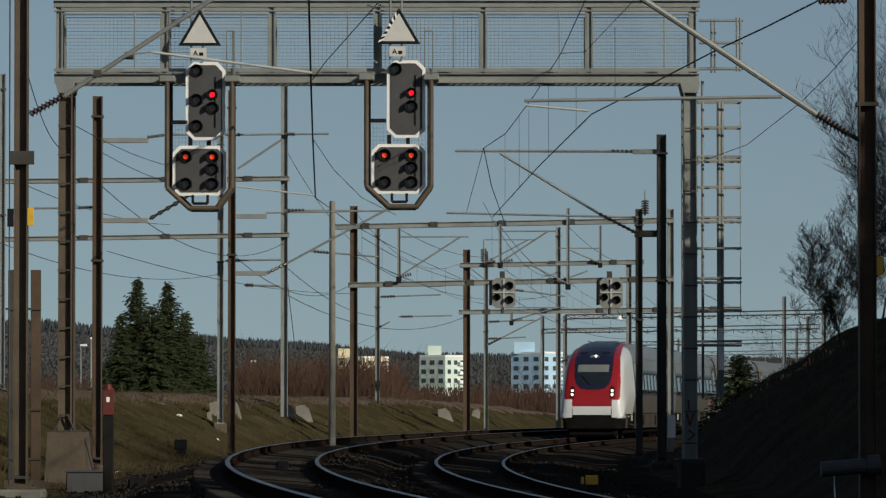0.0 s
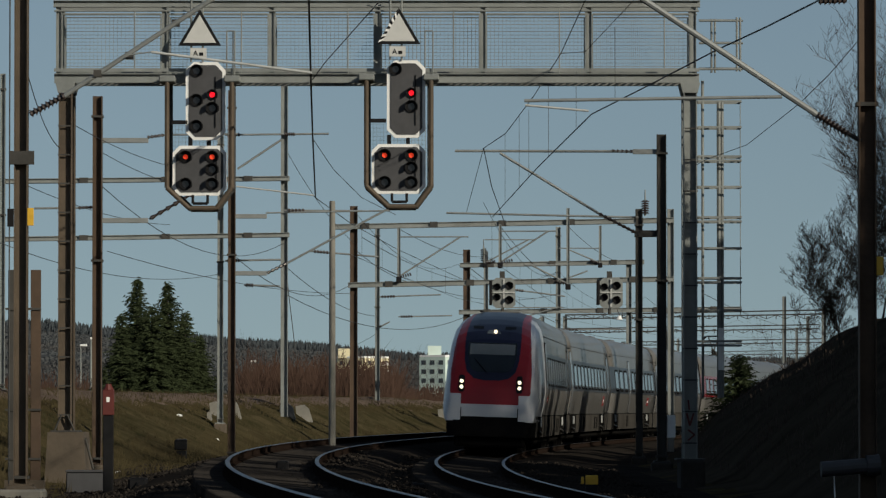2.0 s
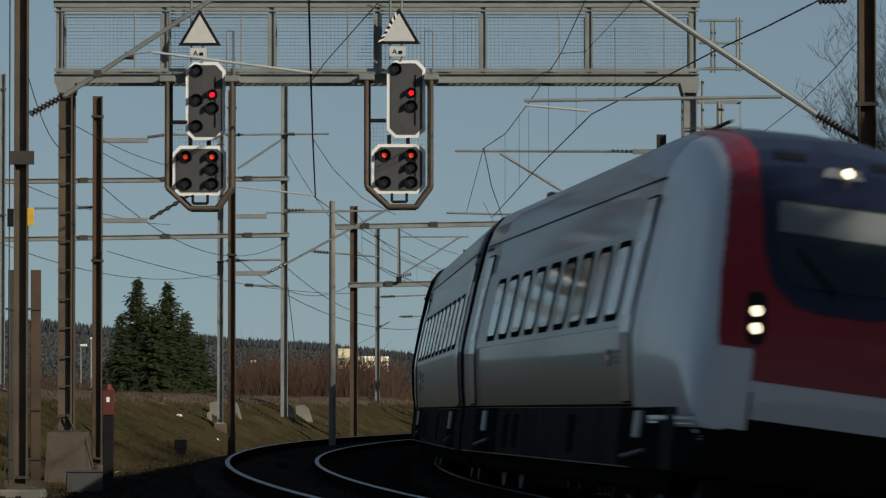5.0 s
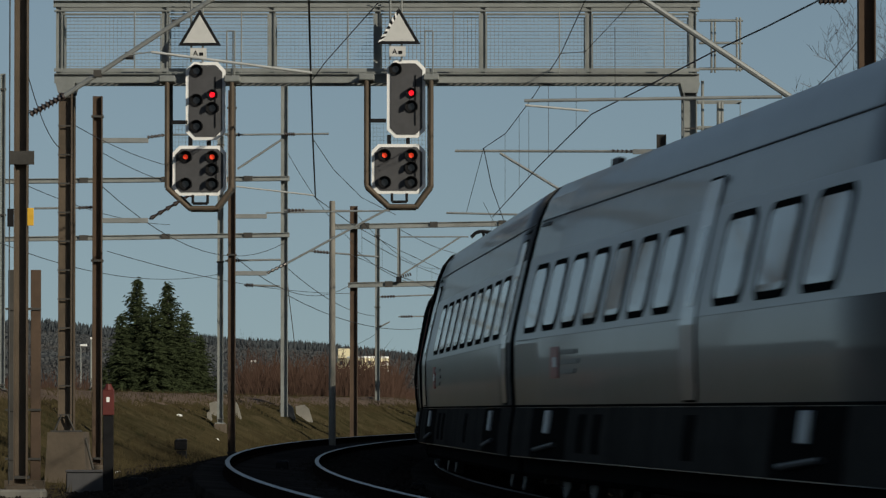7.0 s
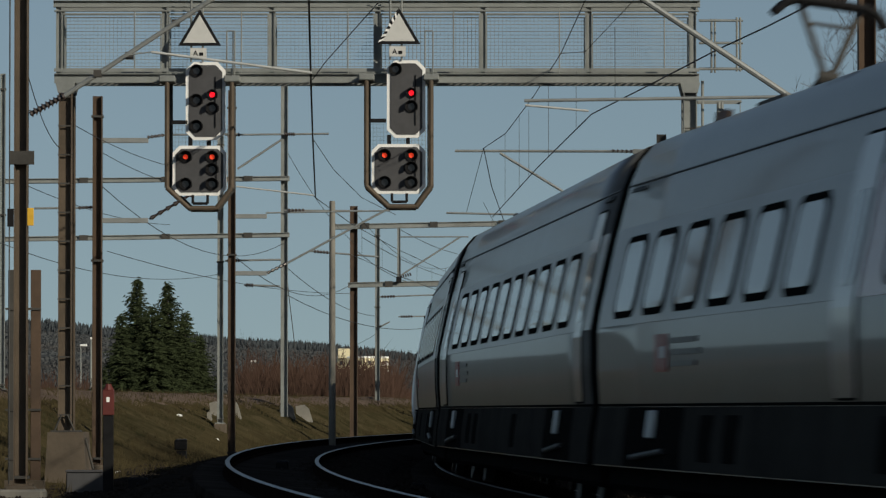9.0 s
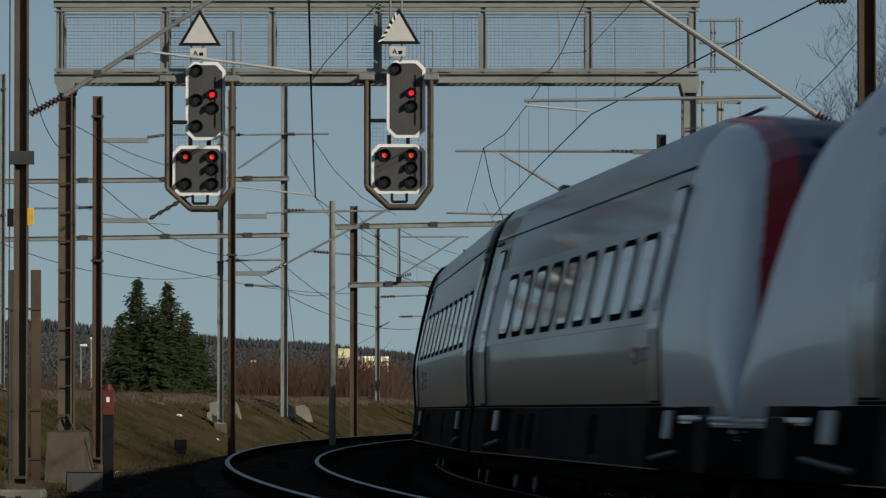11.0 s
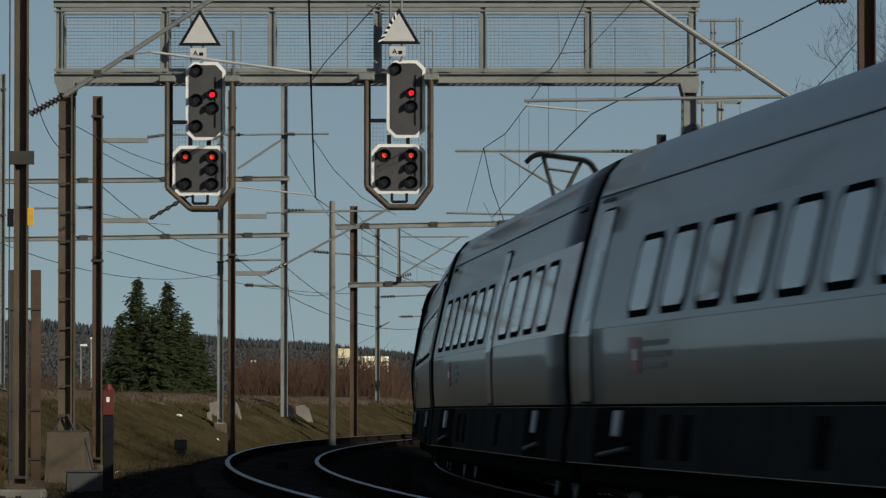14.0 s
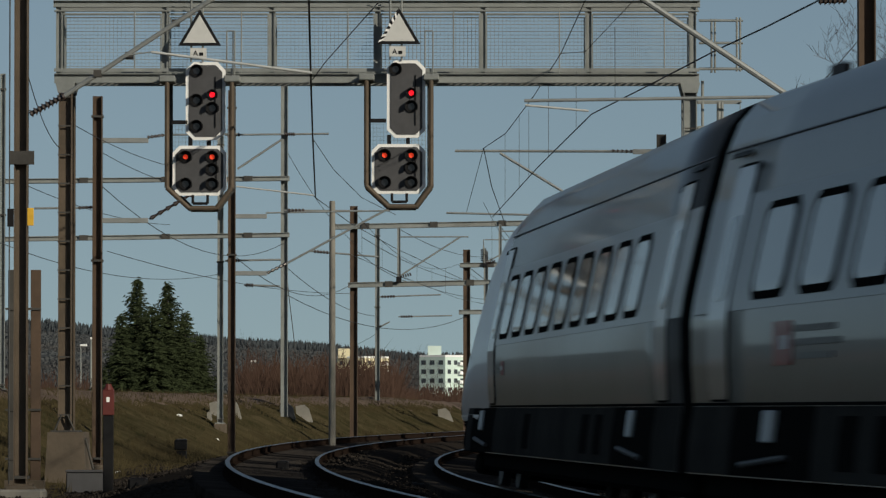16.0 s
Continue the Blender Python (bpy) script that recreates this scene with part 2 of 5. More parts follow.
# ---------------------------------------------------------------- ground
def ground():
    xs = np.concatenate([np.geomspace(3000, 50, 16) * -1, np.arange(-46, 46.1, 0.5), np.geomspace(50, 3000, 16)])
    ys = np.concatenate([[-300, -100, -40, -10, 5], np.arange(15, 380, 1.25), np.geomspace(385, 4500, 26)])
    gx, gy = np.meshgrid(xs, ys)
    gz = ground_z(gx.ravel(), gy.ravel())
    rnd = np.random.RandomState(3)
    s, n = chain(gx.ravel(), gy.ravel())
    off = (n > 7.5) | (n < -4.6)
    gz = gz + np.where(off & (gy.ravel() < 380), rnd.uniform(-0.06, 0.06, gz.size), rnd.uniform(-0.012, 0.012, gz.size) * (gy.ravel() < 380))
    fx, fy0 = gx.ravel(), gy.ravel()
    lump = np.sin(fx * 1.1 + fy0 * 0.23) * np.sin(fy0 * 0.31 - fx * 0.4) + 0.6 * np.sin(fx * 2.3 - fy0 * 0.71)
    gz = gz + np.where((n < -6.0) & (fy0 < 380) & (fy0 > 30), 0.16, np.where((n > 9) & (fy0 < 380), 0.05, 0.0)) * lump
    verts = np.column_stack([gx.ravel(), gy.ravel(), gz])
    w = len(xs)
    i, j = np.meshgrid(np.arange(len(ys) - 1), np.arange(w - 1), indexing="ij")
    a = (i * w + j).ravel()
    faces = np.column_stack([a, a + 1, a + w + 1, a + w])
    me = bpy.data.meshes.new("ground")
    me.from_pydata(verts.tolist(), [], faces.tolist())
    me.materials.append(GRASS)
    me.materials.append(BALLAST)
    me.materials.append(BANK_GREEN)
    me.materials.append(BANK_GRAVEL)
    me.materials.append(DARK_SOIL)
    fn = n[faces].mean(axis=1)
    fy = gy.ravel()[faces].mean(axis=1)
    jn = fn + rnd.uniform(-0.7, 0.7, fn.size)
    kind = np.zeros(fn.size, np.int32)
    kind[(jn > 10.4) & (fy < 380)] = 2
    kind[(fn + (jn - fn) * 0.3 > 12.7) & (fn < 19) & (fy < 380)] = 3
    kind[(jn < -4.2) & (fn > -135) & (fy < 420)] = 4
    kind[(fn > -4.4) & (fn < 7.6) & (fy < 400)] = 1
    me.polygons.foreach_set("material_index", kind)
    me.shade_smooth()
    tagged(new("ground", me), "dry grass banks and dark stone ballast beside the tracks", "ground", kind="structure")


ground()


# ---------------------------------------------------------------- rails and sleepers
def rails():
    prof = [(-0.075, -0.172), (0.075, -0.172), (0.075, -0.155), (0.012, -0.14), (0.012, -0.045), (0.036, -0.035), (0.036, -0.008), (0.026, 0.0), (-0.026, 0.0), (-0.036, -0.008), (-0.036, -0.035), (-0.012, -0.045), (-0.012, -0.14), (-0.075, -0.155)]
    ss = np.arange(-300, 104.0, 1.0)
    for track, (n0, z0) in enumerate(((0.0, 0.0), (N_OUT, Z_OUT))):
        t = thing("railway_track", "curving steel rails on dark sleepers in ballast", "railway track", "railway tracks", "structure")
        for side in (1, -1):
            vs, fs, mi = [], [], []
            for s in ss:
                c = cant(s) if track == 0 else cant(s) * 0.83
                for u, v in prof:
                    x, y, h = line(s, n0 + side * 0.752 + u)
                    vs.append((float(x), float(y), z0 + side * c + v))
            k = len(prof)
            for i in range(len(ss) - 1):
                for j in range(k):
                    a, b = i * k + j, i * k + (j + 1) % k
                    fs.append((a, b, b + k, a + k))
                    mi.append(1 if j in (6, 7, 8) else 0)
            me = bpy.data.meshes.new("rail")
            me.from_pydata(vs, [], fs)
            me.materials.append(RAIL_SIDE)
            me.materials.append(RAIL_TOP)
            me.polygons.foreach_set("material_index", mi)
            r = new("rail", me)
            r.parent = t
            tagged(r, "rusty rail with a polished running surface")
        sl = None
        for s in np.arange(-72, 78, 0.6):
            x, y, h = line(s, n0)
            roll = math.degrees(math.asin((cant(s) if track == 0 else cant(s) * 0.83) / 0.752))
            m = pose(float(x), float(y), z0 - 0.172, 0, 0, -math.degrees(float(h))) @ pose(0, 0, 0, 0, -roll, 0)
            if sl is None:
                sl = part("sleeper", bx((-1.28, -0.13, -0.16), (1.28, 0.13, 0.0), 0.015), SLEEPER, t)
                sl.matrix_world = m
            else:
                o = new("sleeper", sl.data)
                o.parent = t
                o.matrix_world = m


rails()

# ---------------------------------------------------------------- the train
# half section of a coach: half width and height above the rail
SECTION = [(1.27, 0.42), (1.29, 0.70), (1.285, 1.04), (1.292, 1.07), (1.357, 1.40), (1.412, 1.80), (1.405, 2.05), (1.375, 2.40), (1.34, 2.80), (1.305, 3.12), (1.265, 3.42), (1.20, 3.66), (1.07, 3.86), (0.84, 3.99), (0.50, 4.06), (0.0, 4.08)]
SW = np.array([p[0] for p in SECTION])
SZ = np.array([p[1] for p in SECTION])
CAR_L, END_L, UNIT_L = 27.0, 26.9, 188.8


def half_w(z):
    return float(np.interp(z, SZ, SW))


def loft(bm, stations):
    """stations: (x, width factor, roof height). Rings from the far side over the roof."""
    rings = []
    for x, fw, top in stations:
        k = (top - 0.42) / (4.08 - 0.42)
        pts = [(-w * fw, 0.42 + (z - 0.42) * k) for w, z in SECTION] + [(w * fw, 0.42 + (z - 0.42) * k) for w, z in SECTION[-2::-1]]
        rings.append([bm.verts.new((x, y, z)) for y, z in pts])
    for a, b in zip(rings, rings[1:]):
        for i in range(len(a) - 1):
            bm.faces.new((a[i], a[i + 1], b[i + 1], b[i]))
    for r in (rings[0], rings[-1]):
        bm.faces.new(r if r is rings[-1] else r[::-1])
    return rings


def side_patch(x0, x1, z0, z1, side, off, corner=0.0, cols=6, rows=12):
    """A panel that lies on the coach side, with cut corners."""
    bm = bmesh.new()
    grid = []
    for r in range(rows + 1):
        z = z0 + (z1 - z0) * r / rows
        dz = min(z - z0, z1 - z)
        cut = corner - math.sqrt(max(0, corner ** 2 - (corner - dz) ** 2)) if dz < corner else 0
        y = side * (half_w(z) + off)
        grid.append([bm.verts.new((x0 + cut + (x1 - x0 - 2 * cut) * c / cols, y, z)) for c in range(cols + 1)])
    for a, b in zip(grid, grid[1:]):
        for i in range(cols):
            f = (a[i], a[i + 1], b[i + 1], b[i])
            bm.faces.new(f if side < 0 else f[::-1])
    ret = bmesh.ops.extrude_face_region(bm, geom=bm.faces[:])
    for v in [g for g in ret["geom"] if isinstance(g, bmesh.types.BMVert)]:
        v.co.y -= side * 0.02
    bmesh.ops.recalc_face_normals(bm, faces=bm.faces)
    return bm


NOSE = [(0.0, 0.66, 1.20), (0.02, 0.78, 1.34), (0.07, 0.86, 1.55), (0.17, 0.905, 1.85), (0.32, 0.932, 2.15), (0.54, 0.95, 2.50), (0.82, 0.962, 2.85), (1.15, 0.97, 3.17), (1.6, 0.978, 3.44), (2.2, 0.985, 3.63), (3.0, 0.992, 3.79), (3.9, 1.0, 3.90), (5.0, 1.0, 3.98)]


def rise_to(rows, n):
    """Interpolate the nose stations finely."""
    xs = np.array([r[0] for r in rows])
    t = np.linspace(0, 1, n) ** 2 * xs[-1]
    return [(float(a), float(np.interp(a, xs, [r[1] for r in rows])), float(np.interp(a, xs, [r[2] for r in rows]))) for a in t]


def front_patch(name, inside, material, parent, tree, off, label="", y0=-1.42, y1=1.42, z0=0.4, z1=4.06, step=0.03):
    """A painted panel or pane that lies on the nose where inside(y, z) holds (seen from the front)."""
    bm = bmesh.new()
    ny, nz = int((y1 - y0) / step) + 1, int((z1 - z0) / step) + 1
    pts = {}
    for i in range(ny):
        for j in range(nz):
            y, z = y0 + i * step, z0 + j * step
            if inside(y, z):
                hit = tree.ray_cast(Vector((20, y, z)), Vector((-1, 0, 0)))
                if hit[0]:
                    pts[i, j] = bm.verts.new(hit[0] + hit[1] * off)
    for i, j in pts:
        q = [(i, j), (i + 1, j), (i + 1, j + 1), (i, j + 1)]
        if all(k in pts for k in q):
            bm.faces.new([pts[k] for k in q])
        else:
            have = [k for k in q if k in pts]
            if len(have) == 3:
                bm.faces.new([pts[k] for k in have])
    bmesh.ops.recalc_face_normals(bm, faces=bm.faces)
    return part(name, bm, material, parent, label, smooth=True)


def bogie(car, xc):
    b = part("bogie", bx((xc - 1.75, -1.05, 0.38), (xc + 1.75, 1.05, 0.75), 0.08), UNDER, car, "black bogie frame")
    for dx in (-1.35, 1.35):
        for sy in (-1, 1):
            w = part("wheel", tb((xc + dx, sy * 0.70, 0.45), (xc + dx, sy * 0.83, 0.45), 0.45, seg=24), WHEEL, b)
            part("axle_box", bx((xc + dx - 0.2, sy * 0.98 - 0.12, 0.3), (xc + dx + 0.2, sy * 0.98 + 0.12, 0.62), 0.04), UNDER, b)
    for sy in (-1, 1):
        part("damper_box", bx((xc - 0.24, sy * 1.315 - 0.02, 0.72), (xc + 0.24, sy * 1.315 + 0.02, 0.99), 0.01), PALE, b, "pale grey damper box")
        part("damper", tb((xc - 1.1, sy * 1.31, 0.52), (xc + 0.9, sy * 1.31, 0.60), 0.03), WHEEL, b)
        part("spring", tb((xc, sy * 1.0, 0.55), (xc, sy * 1.0, 0.98), 0.22, seg=14), UNDER, b)
    return b


def nose_parts(car, tree, h):
    """Paint fields, glass and lamps on the front, outlined as seen from straight ahead."""
    def crown(y, z):
        return z > 2.0 and abs(y) < np.interp(z, [2.0, 2.06, 2.25, 2.6, 3.2, 4.08], [0.20, 0.50, 0.70, 0.79, 0.80, 0.72])

    def red(y, z):
        low = 1.33 + (0.0 if abs(y) < 0.9 else (abs(y) - 0.9) ** 2 * 2.5)
        return z > low and abs(y) < np.interp(z, [1.3, 1.45, 1.7, 2.3, 3.0, 3.6, 4.08], [0.97, 1.09, 1.15, 1.15, 1.09, 1.00, 0.85]) and not (abs(y) > 0.84 and z < 1.62 and y < 0)

    def screen(y, z):
        return 2.22 < z < 3.10 and abs(y) < np.interp(z, [2.22, 2.3, 2.45, 2.7, 3.04, 3.10], [0.40, 0.56, 0.65, 0.70, 0.71, 0.66])

    front_patch("red_front", red, TRAIN_RED, car, tree, 0.006, "glossy red front panel", z0=1.32, step=0.0125)
    front_patch("crown", crown, NAVY, car, tree, 0.012, "navy blue windscreen surround", z0=2.0, step=0.0125)
    front_patch("windscreen", screen, GLASS, car, tree, 0.020, "dark glass windscreen", z0=2.2, z1=3.2, step=0.02)
    front_patch("sunshade", lambda y, z: 2.73 < z < 3.05 and abs(y) < 0.655, SHADE, car, tree, 0.024, "pale sunshade behind the windscreen", z0=2.72, z1=3.1, step=0.02)
    front_patch("bumper", lambda y, z: 0.98 < z < 1.325 and abs(y) < 0.80, NOSE_WHITE, car, tree, 0.014, "white bumper beam", z0=0.97, z1=1.33, step=0.0125)
    front_patch("coupler_cover", lambda y, z: 0.43 < z < (0.955 if abs(y) < 0.80 else 0.86) and abs(y) < 1.33, UNDER, car, tree, 0.012, "black lower front", z0=0.43, z1=0.96, step=0.03)
    for sy in (-1, 1):
        front_patch("bumper_corner", lambda y, z: 0.87 < z < 1.60 and 0.815 < y * sy < 1.30, NOSE_WHITE, car, tree, 0.016, "white rounded bumper corner", z0=0.86, z1=1.61, step=0.0125)
        lamp = front_patch("lamp_housing", lambda y, z: ((y - sy * 0.82) / 0.10) ** 4 + ((z - 1.90) / 0.25) ** 4 < 1, BLACK, car, tree, 0.024, "black headlight housing", z0=1.6, z1=2.2, step=0.016)
        for zz in (1.80, 1.96):
            front_patch("headlight", lambda y, z: (y - sy * 0.82) ** 2 + (z - zz) ** 2 < 0.054 ** 2, LAMP_ON, lamp, tree, 0.034, "lit headlight", y0=sy * 0.82 - 0.08, y1=sy * 0.82 + 0.08, z0=zz - 0.08, z1=zz + 0.08, step=0.010)
        vent = front_patch("air_intake", lambda y, z: 0.30 < y * sy < 0.62 and 3.46 < z < 3.58, BLACK, car, tree, 0.022, "black louvred air intake", z0=3.4, z1=3.6, step=0.02)
    front_patch("top_lamp_panel", lambda y, z: abs(y) < 0.22 - (z - 3.32) * 0.5 and 3.32 < z < 3.46, SHADE, car, tree, 0.022, "grey top light panel", z0=3.3, z1=3.5, step=0.02)
    front_patch("top_headlight", lambda y, z: (y - 0.04) ** 2 + (z - 3.39) ** 2 < 0.055 ** 2, LAMP_ON, car, tree, 0.034, "lit top headlight", y0=-0.05, y1=0.14, z0=3.3, z1=3.5, step=0.010)
    part("wiper", tb((h - 0.30, -0.10, 2.22), (h - 0.58, -0.48, 2.62), 0.012), BLACK, car)
    part("snow_plough", bx((h - 1.2, -1.0, 0.12), (h - 0.25, 1.0, 0.44), 0.06), UNDER, car, "black snow plough")


def pantograph(car, x):
    pan = part("pantograph", bx((x - 0.75, -0.5, 4.16), (x + 0.75, 0.5, 4.21), 0.01), STEEL_DARK, car, "raised dark pantograph")
    for sy in (-1, 1):
        for dx in (-0.6, 0.6):
            part("insulator", tb((x + dx, sy * 0.42, 4.02), (x + dx, sy * 0.42, 4.17), 0.05), CERAMIC, pan)
        part("upper_arm", tb((x + 0.30, sy * 0.03, 4.46), (x - 0.10, sy * 0.30, 5.18), 0.034), STEEL_DARK, pan)
        part("lower_arm", tb((x - 0.45, sy * 0.10, 4.20), (x + 0.30, sy * 0.04, 4.46), 0.05), STEEL_DARK, pan)
    for dx in (-0.20, 0.04):
        bm = bmesh.new()
        pts = [(-0.56, 5.06), (-0.47, 5.17), (-0.36, 5.22), (0.36, 5.22), (0.47, 5.17), (0.56, 5.06)]
        for (a, za), (b, zb) in zip(pts, pts[1:]):
            tube(bm, (x + dx, a, za), (x + dx, b, zb), 0.038)
        part("contact_strip", bm, BLACK, pan)
    part("knee_bar", tb((x + 0.30, -0.10, 4.46), (x + 0.30, 0.10, 4.46), 0.07), STEEL_DARK, pan)
    part("cross_bar", tb((x, -0.23, 5.0), (x, 0.23, 5.0), 0.018), STEEL_DARK, pan)
    part("hinge_post", bx((x - 0.62, -0.16, 4.21), (x - 0.36, 0.16, 4.34), 0.03), STEEL_DARK, pan)


def coach(kind, k):
    """x forward, y to the left of travel, z up from the rail; the origin is the middle of the coach."""
    L = END_L if kind == "end" else CAR_L
    car = thing("railway_coach", "white intercity train coach, paint darkened for shade, with a dark window band" if kind != "end" else "white driving coach, side paint darkened for shade, with a red and navy streamlined nose", "train coach", "coaches of the train")
    h = L / 2
    e = 0.34
    bm = bmesh.new()
    if kind == "end":
        st = [(h - a, fw, top) for a, fw, top in rise_to(NOSE, 40)] + [(x, 1.0, 4.08) for x in np.linspace(h - 6.5, -h + e, 8)]
    else:
        st = [(x, 1.0, 4.08) for x in np.linspace(h - e, -h + e, 10)]
    loft(bm, st)
    bmesh.ops.recalc_face_normals(bm, faces=bm.faces)
    tree = BVHTree.FromBMesh(bm)
    bm.faces.ensure_lookup_table()
    if kind == "end":
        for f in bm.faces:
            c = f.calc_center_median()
            # one white paint: shade-dark along the coach, full tone on the nose
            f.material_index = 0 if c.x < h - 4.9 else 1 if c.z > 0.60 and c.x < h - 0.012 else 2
    body = part("body", bm, [COAT_SHADED, NOSE_WHITE, UNDER], car, smooth=True)
    end = kind == "end"
    x_front = h - e if not end else h - 5.0
    x_skirt = h - e if not end else h - 1.5
    x_back = -h + e
    for sd in (-1, 1):
        edges = [x_back + 0.02, -11.05, -7.35, 7.35, 11.05, x_skirt]
        if end:
            edges[4] = min(edges[4], x_skirt - 0.3)
        for i in (0, 2, 4):
            part("skirt", side_patch(edges[i], edges[i + 1], 0.43, 1.030, sd, 0.006, cols=2), SKIRT, car, "dark grey skirt panel")
        # flat black panels on the solid side stand for the shaded bogie openings
        for i in (1, 3):
            part("bogie_opening_panel", side_patch(edges[i] + 0.01, edges[i + 1] - 0.01, 0.43, 1.030, sd, 0.003, cols=2), UNDER, car, "flat black panel for the dark of the bogie opening")
        part("sill", side_patch(x_back + 0.02, x_front, 1.035, 1.062, sd, 0.010, cols=1, rows=1), RUBBER, car, "dark sill joint")
        for fx in (-5.9, -4.5, 2.6):
            part("vent_panel", side_patch(fx - 0.42, fx + 0.28, 0.52, 0.95, sd, 0.014, cols=1, rows=2), UNDER, car)
        xs_band = x_front - (0.03 if not end else 0.6)
        x_mid = 0.65 if k == 4 else xs_band
        part("window_band", side_patch(x_back + 0.03, x_mid, 1.85, 2.90, sd, 0.008, 0.0, cols=2), BAND, car, "dark painted window band")
        if k == 4:
            part("window_band", side_patch(x_mid, xs_band, 1.85, 2.90, sd, 0.008, 0.0, cols=2), BAND_RED, car, "red painted window band")
        # windows by the kind of coach, doors between them
        if end:
            runs, doors = [(-9.7, 7.2, 9)], [x_back + 1.5, 7.9]
        elif k == 2:
            runs, doors = [(-12.5, 1.3, 7), (3.4, 10.8, 3)], [2.35]
        elif k == 4:
            runs, doors = [(-12.4, -0.5, 6), (1.8, 10.8, 4)], [0.65]
        elif k == 3:
            runs, doors = [(-9.1, 10.9, 9)], [-11.9, 12.0]
        else:
            runs, doors = [(-10.6, 10.6, 10)], [-11.75, 11.75]
        for a0, a1, n in runs:
            pitch = (a1 - a0) / n
            for i in range(n):
                c = a0 + (i + 0.5) * pitch
                w = part("window", side_patch(c - 0.372 * pitch, c + 0.372 * pitch, 1.925, 2.785, sd, 0.014, 0.17, rows=12), RUBBER, car)
                part("pane", side_patch(c - 0.302 * pitch, c + 0.302 * pitch, 1.995, 2.715, sd, 0.020, 0.12, rows=12), GLASS, w, "tinted glass pane")
        for c in doors:
            part("door_seal", side_patch(c - 0.50, c + 0.50, 1.07, 3.20, sd, 0.014, 0.08, rows=24), RUBBER, car, "black door seal")
            d = part("door", side_patch(c - 0.47, c + 0.47, 1.09, 3.17, sd, 0.020, 0.08, rows=24), DOOR, car, "pale grey plug door")
            part("door_window", side_patch(c - 0.29, c + 0.29, 1.95, 2.72, sd, 0.026, 0.1, rows=12), GLASS, d, "tinted glass pane")
            part("handrail", side_patch(c + 0.56, c + 0.62, 3.12, 3.18, sd, 0.03, cols=1, rows=1), BLACK, car)
        # lettering field low on the side, unreadable from afar
        c, u = (-8.5 if k == 3 else -9.1, 1.0) if not end else (6.0, 0.5)
        em = part("emblem", side_patch(c, c + 0.78 * u, 1.54 - 0.18 * u, 1.54 + 0.18 * u, sd, 0.012, cols=1), TRAIN_RED, car, "red emblem plate")
        part("emblem_mark", side_patch(c + 0.34 * u, c + 0.62 * u, 1.54 - 0.05 * u, 1.54 + 0.06 * u, sd, 0.017, cols=1, rows=2), WHITE_PAINT, em, "white mark")
        for row, ln in ((0, 1.6), (1, 1.8), (2, 1.5)):
            zb = 1.55 + (0.10 - row * 0.11) * u
            part("lettering_bar", side_patch(c + 0.95 * u, c + (0.95 + ln) * u, zb - 0.026 * u, zb + 0.026 * u, sd, 0.012, cols=1, rows=1), LETTER_GREY, car, "dark lettering bar")
        part("roof_gutter", side_patch(x_back + 0.02, x_front, 3.366, 3.380, sd, 0.012, cols=2, rows=1), SIGNAL_GREY, car, "dark roof joint")
        for xx in ((x_back + 0.5, x_front - 1.4) if not end else (x_back + 0.5,)):
            part("grab_bar", side_patch(xx, xx + 0.9, 3.28, 3.32, sd, 0.035, cols=1, rows=1), BLACK, car)
    for xc in (-9.2, 9.2):
        bogie(car, xc)
    # carried down to 0.20 in black, in place of the shade under the coach
    part("underframe", bx((-h + 0.4, -1.1, 0.20), (h - (0.4 if not end else 3), 1.1, 1.0), 0.05), UNDER, car, "black underframe, deepened to fill the dark space below")
    ends = [-1] if end else [-1, 1]
    for sg in ends:
        bm = bmesh.new()
        for j in range(5):
            a = sg * (h - e - 0.01 + j * (e + 0.03) / 5)
            loft(bm, [(a, 0.93, 3.90), (a + sg * 0.035, 0.955, 3.97), (a + sg * (e + 0.03) / 5, 0.93, 3.90)])
        bmesh.ops.recalc_face_normals(bm, faces=bm.faces)
        part("gangway_bellows", bm, RUBBER, car, "black rubber gangway bellows")
        bm = bmesh.new()
        loft(bm, [(sg * (h - e + 0.003), 0.998, 4.075), (sg * (h - e + 0.03), 0.985, 4.05)])
        bmesh.ops.recalc_face_normals(bm, faces=bm.faces)
        part("end_frame", bm, RUBBER, car, "black end frame")
    # roof equipment
    for xx in np.linspace(x_back + 2.5, x_front - 3.0, 3):
        part("roof_box", bx((xx - 0.9, -0.5, 4.0), (xx + 0.9, 0.5, 4.12), 0.04), COAT_SHADED, car, "low roof equipment cover")
    part("roof_cable", tb((x_back + 0.6, -0.62, 4.07), (x_front - 0.6, -0.62, 4.07), 0.02), BLACK, car)
    for xx in (x_back + 0.9, x_back + 1.3):
        part("roof_insulator", tb((xx, -0.55, 4.0), (xx, -0.55, 4.22), 0.06), CERAMIC, car)
    if k == 4:
        pantograph(car, PAN_X)
    if end:
        nose_parts(car, tree, h)
    return car


PAN_X = -9.65


def train():
    cars = []
    built = {}
    for unit in range(2):
        for k in range(7):
            key = 0 if k in (0, 6) else 1 if k in (1, 5) else k
            if key in built:
                car = copy_thing(built[key], pose(0, 0, 0))
            else:
                car = built[key] = coach("end" if k in (0, 6) else "mid", k)
            centre = unit * UNIT_L + (END_L / 2 if k == 0 else END_L + (k - 0.5) * CAR_L if k < 6 else UNIT_L - END_L / 2)
            cars.append((car, centre, k == 6))
    return cars


SPEED = 31.83


def lean(s):
    return float(np.interp(s, [-110, -64, -32, 0, 16, 34], [0.0, 1.0, 2.6, 6.3, 7.1, 7.7]))


